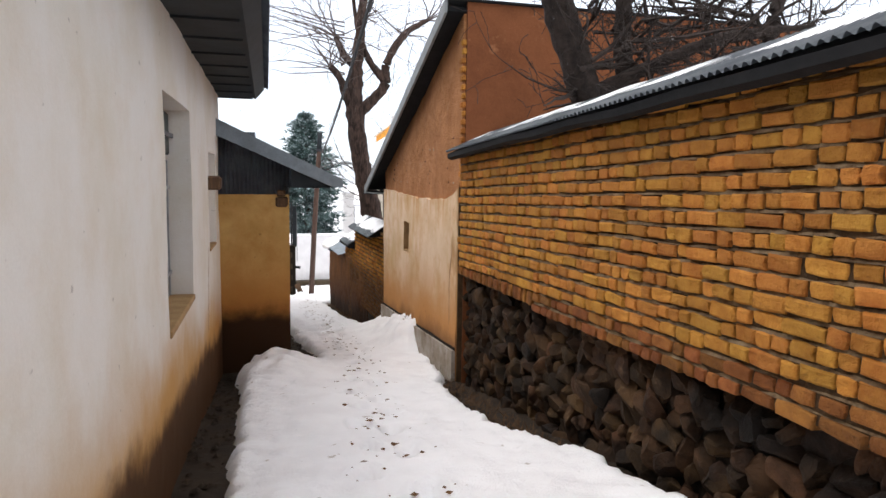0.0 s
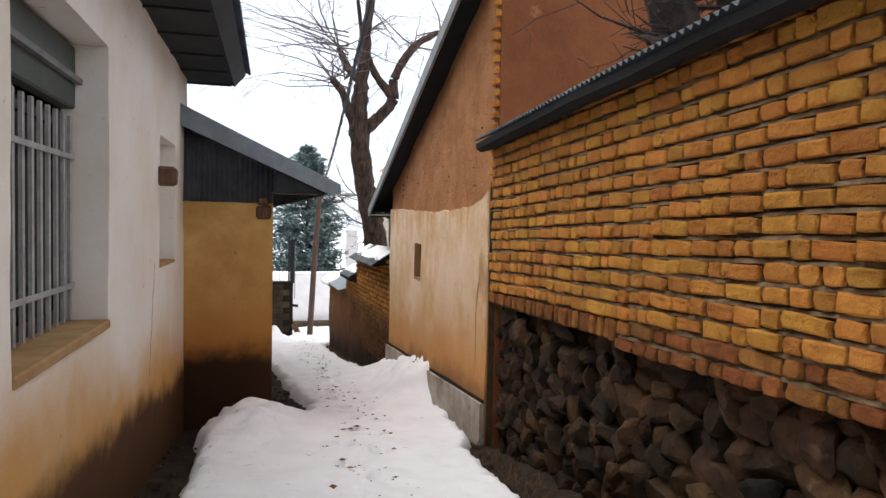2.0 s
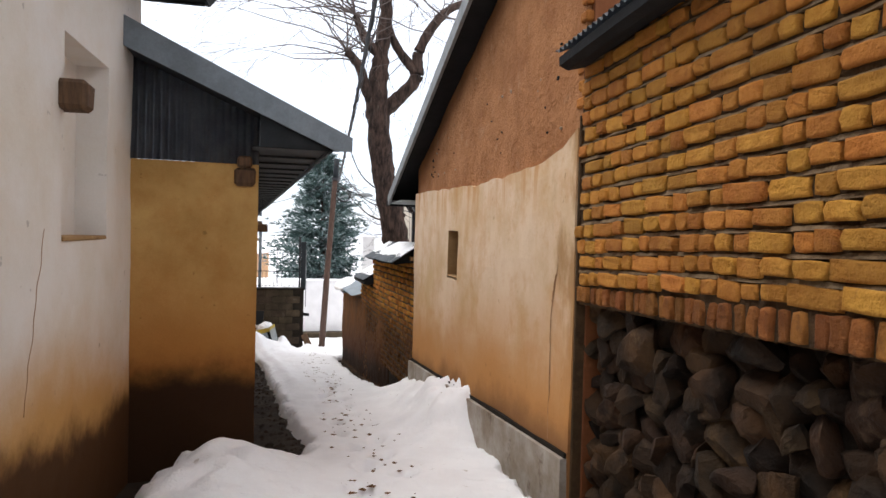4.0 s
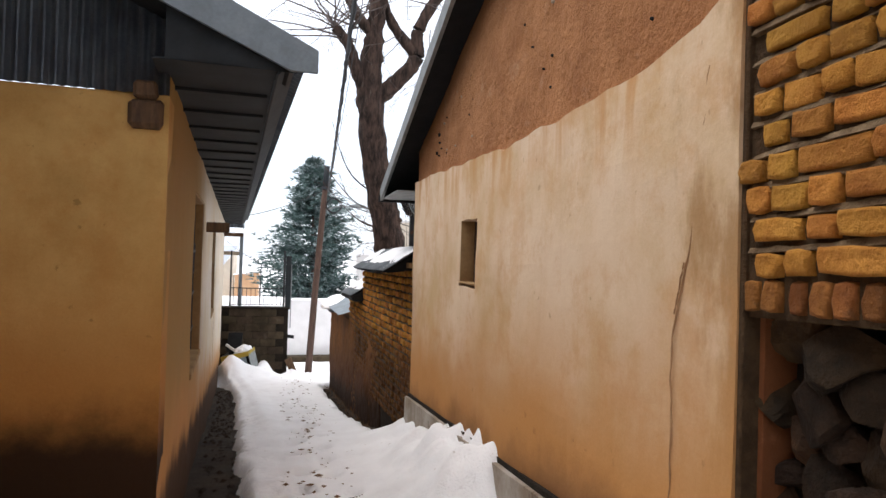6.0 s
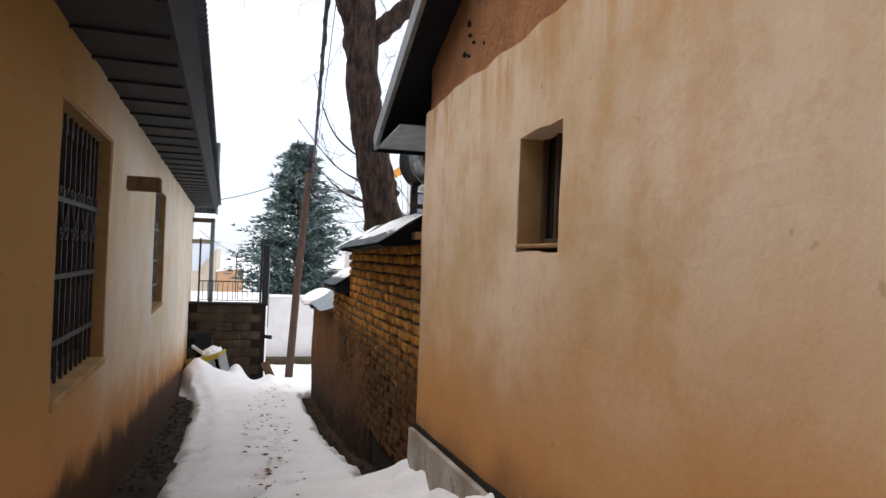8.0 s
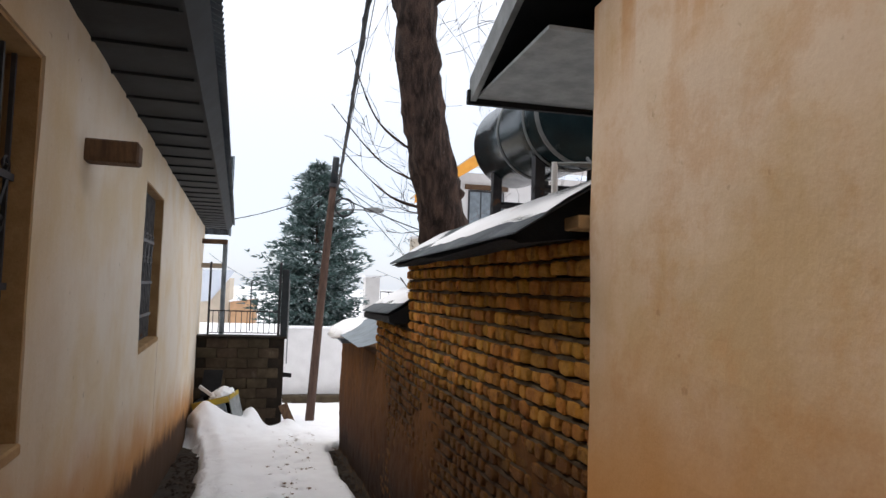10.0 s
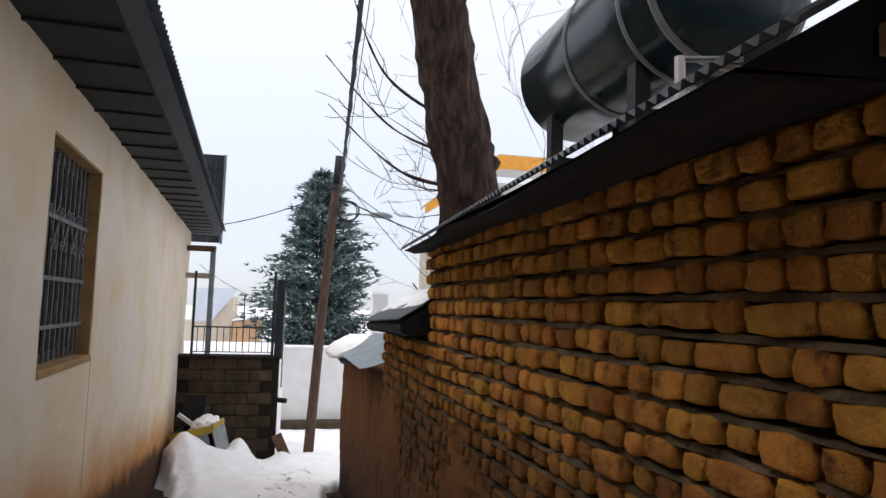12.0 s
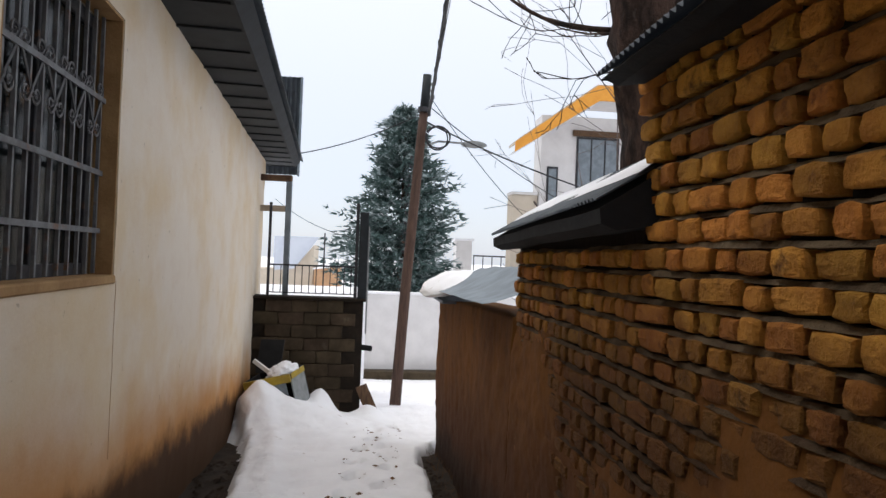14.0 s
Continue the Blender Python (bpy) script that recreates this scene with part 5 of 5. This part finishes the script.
for s in (0.35, 1.3):
    for k in (-0.2, 0.2):
        p = a + ax * s + side * k
        part("leg", boxed(p.x - 0.035, p.x + 0.035, p.y - 0.035, p.y + 0.035, 0.2, p.z - 0.24), M_DARK_IRON, WTK)
    p, q = a + ax * s - side * 0.24, a + ax * s + side * 0.24
    part("crossbar", tube(bmesh.new(), [(p.x, p.y, 0.92), (q.x, q.y, 0.92)], 0.03, 6), M_DARK_IRON, WTK)
part("outlet_pipe", tube(bmesh.new(), [(2.66, 13.40, 1.08), (2.66, 13.33, 1.03), (2.44, 13.37, 1.02)], 0.012, 6), M_STRAP, WTK)
part("valve", tube(bmesh.new(), [(2.44, 13.38, 0.80), (2.436, 13.375, 1.03)], 0.02, 6), M_WHITE, WTK, "white riser pipe")

# ---- houses beyond ----
YH = thing("house", "white two-storey house with orange fascia and tall windows", "house")
part("wall", boxed(6.52, 15, 35, 36, -3.8, 4.9), M_WHITE, YH)
part("roof", prism([(5.36, 3.62), (8.0, 5.54), (15.5, 5.54), (15.5, 5.66), (7.96, 5.66), (5.36, 3.72)], 33.6, 34.8), M_BEIGE, YH)
part("fascia", prism([(5.31, 3.33), (8.02, 5.12), (15.5, 5.12), (15.5, 5.60), (7.96, 5.60), (5.31, 3.64)], 33.5, 33.58), M_ORANGE, YH, "bright orange fascia")
part("soffit", prism([(5.40, 3.40), (8.05, 5.12), (15.4, 5.12), (15.4, 5.16), (8.03, 5.16), (5.40, 3.44)], 33.59, 35.0), M_WHITE, YH)
for x0, x1, z0, z1 in ((6.74, 7.12, 1.6, 3.13), (7.75, 9.25, 1.9, 4.2)):
    wd = part("window", boxed(x0, x1, 34.94, 35.02, z0, z1, 0.01), M_DARK_IRON, YH)
    n = 1 if x1 - x0 < 0.6 else 3
    for i in range(n):
        a0, a1 = x0 + 0.06 + (x1 - x0 - 0.06) * i / n, x0 + (x1 - x0 - 0.06) * (i + 1) / n
        part("pane", boxed(a0, a1, 34.925, 34.938, z0 + 0.08, z1 - 0.08), M_FASCIA, wd)
part("lintel", boxed(7.6, 9.4, 34.9, 34.99, 4.22, 4.42), M_WOOD, YH)
WG = thing("outbuilding", "plain beige outbuilding beside the white house", "house")
part("wall", boxed(5.62, 6.50, 35.2, 36, -3.8, 2.15), M_BEIGE, WG)
part("parapet", boxed(5.58, 6.50, 35.15, 36, 2.15, 2.25), M_WHITE, WG)
FH = thing("far_house", "pale tan far house under a snow-blue single-pitch roof", "house", "houses below the lane")
part("wall", prism([(-9.0, -4.5), (-3.22, -4.5), (-3.22, 0.5), (-4.6, -1.25), (-9.0, -1.25)], 60, 64), M_BEIGE, FH)
part("roof", prism([(-5.9, -1.35), (-4.5, -1.2), (-2.93, 0.95), (-2.93, 1.05), (-5.9, 1.02)], 59.6, 59.9), M_FAR_ROOF, FH, "snow-dusted sheet roof paled blue for haze")
FH = thing("far_house", "low orange-tan far house with a thin flat roof", "house", "houses below the lane")
part("wall", prism([(-2.97, -4.5), (-1.25, -4.5), (-1.25, -0.92), (-2.97, -1.18)], 58, 61), M_TAN, FH)
part("roof", prism([(-3.05, -1.18), (-1.15, -0.90), (-1.15, -0.80), (-3.05, -1.08)], 57.8, 61.2), M_SNOW, FH)
FH = thing("far_house", "white far house under snow", "house", "houses below the lane")
part("wall", prism([(-16, -4.5), (-9.5, -4.5), (-9.5, 0.4), (-16, -0.2)], 66, 72), M_WHITE, FH)
part("roof", prism([(-16.3, -0.2), (-9.2, 0.46), (-9.2, 0.62), (-16.3, -0.04)], 65.7, 72.3), M_SNOW, FH)
part("window", boxed(-13.1, -12.3, 65.97, 66.05, -1.4, -0.5), M_SOFFIT, FH)
WS = thing("shed", "small white shed with flat snowy roof across the street", "shed")
part("wall", boxed(4.35, 5.01, 40, 41, -3.8, 0.62), M_WHITE, WS)
part("roof", boxed(4.28, 5.08, 39.9, 41.1, 0.62, 0.72), M_SNOW, WS)
FR = thing("railing", "dark street railing beyond the mud wall", "railing")
part("top_rail", boxed(4.63, 7.6, 37.0, 37.05, -0.02, 0.03), M_DARK_IRON, FR)
for i in range(9):
    part("bar", boxed(4.63 + 0.34 * i, 4.66 + 0.34 * i, 37.0, 37.04, -3.7, -0.02), M_DARK_IRON, FR)

# ---- clutter at the foot of the walls ----
rng = random.Random(77)
gv, gf = [], []
for i in range(2600):
    y = rng.uniform(1.0, 7.1) if i < 1900 else rng.uniform(12.0, 20.5)
    x = rng.uniform(1.66, 1.94) if i < 1900 else rng.uniform(1.68, 1.86)
    z = ground_z(y) + rng.uniform(0, 0.03)
    d = Vector((rng.gauss(0, 0.6), rng.gauss(0, 0.6), rng.uniform(0.2, 1))).normalized() * rng.uniform(0.04, 0.12)
    w = Vector((rng.gauss(0, 1), rng.gauss(0, 1), 0)).normalized() * 0.003
    n = len(gv)
    gv += [(x - w.x, y - w.y, z), (x + w.x, y + w.y, z), (x + d.x, y + d.y, z + d.z)]
    gf.append((n, n + 1, n + 2))
me = bpy.data.meshes.new("dead_grass")
me.from_pydata(gv, [], gf)
me.materials.append(M_GRASS)
tagged(new("dead_grass", me), "dry brown grass and leaf litter along the wall foot", "grass", kind="stuff")
lv, lf = [], []
for i in range(900):
    y = rng.uniform(2.0, 20.0)
    s = rng.random() < 0.6
    x = (left_edge(y) - rng.uniform(0.0, 0.3)) if s else right_edge(y) - rng.uniform(-0.12, 0.03)
    if 8.6 < y < 12.2 and not s:
        continue
    z, r = ground_z(y) + 0.02, rng.uniform(0.012, 0.04)
    n = len(lv)
    for k in range(5):
        lv.append((x + r * math.cos(k * 1.257) * rng.uniform(0.6, 1.2), y + r * math.sin(k * 1.257) * rng.uniform(0.6, 1.2), z + rng.uniform(-0.005, 0.012)))
    lv.append((x, y, z + r * 0.7))
    lf += [(n + k, n + (k + 1) % 5, n + 5) for k in range(5)]
me = bpy.data.meshes.new("rubble")
me.from_pydata(lv, [], lf)
me.materials.append(M_EARTH)
tagged(new("rubble", me), "clods of wet earth and small rubble along the snow edge", "rubble", kind="stuff")
# flecks of dirt and leaf carried onto the trodden snow, also painting the footprints' shade
fv, ff = [], []
for sx, sy, dep, tilt in STEPS:
    for _ in range(11):
        x, y, r = sx + rng.gauss(0, 0.07), sy + rng.gauss(0, 0.11), rng.choice((0.006, 0.010, 0.015, 0.025, 0.035))
        z = snow_z(x, y) + 0.003
        n = len(fv)
        fv += [(x + r * math.cos(k * 1.57) * rng.uniform(0.5, 1.3), y + r * math.sin(k * 1.57) * rng.uniform(0.5, 1.3), z + rng.uniform(0, 0.003)) for k in range(4)] + [(x, y, z + 0.006)]
        ff += [(n + k, n + (k + 1) % 4, n + 4) for k in range(4)]
me = bpy.data.meshes.new("dirt_flecks")
me.from_pydata(fv, [], ff)
me.materials.append(M_GRASS)
tagged(new("dirt_flecks", me), "dirt flecks that also darken the footprints in place of shade", "dirt", kind="stuff")

# ---- from units of the plan to metres ----
for me in bpy.data.meshes:
    me.transform(Matrix.Scale(PLAN, 4))
for ob in scene.objects:
    if ob.type in {"MESH", "EMPTY"}:
        ob.location *= PLAN
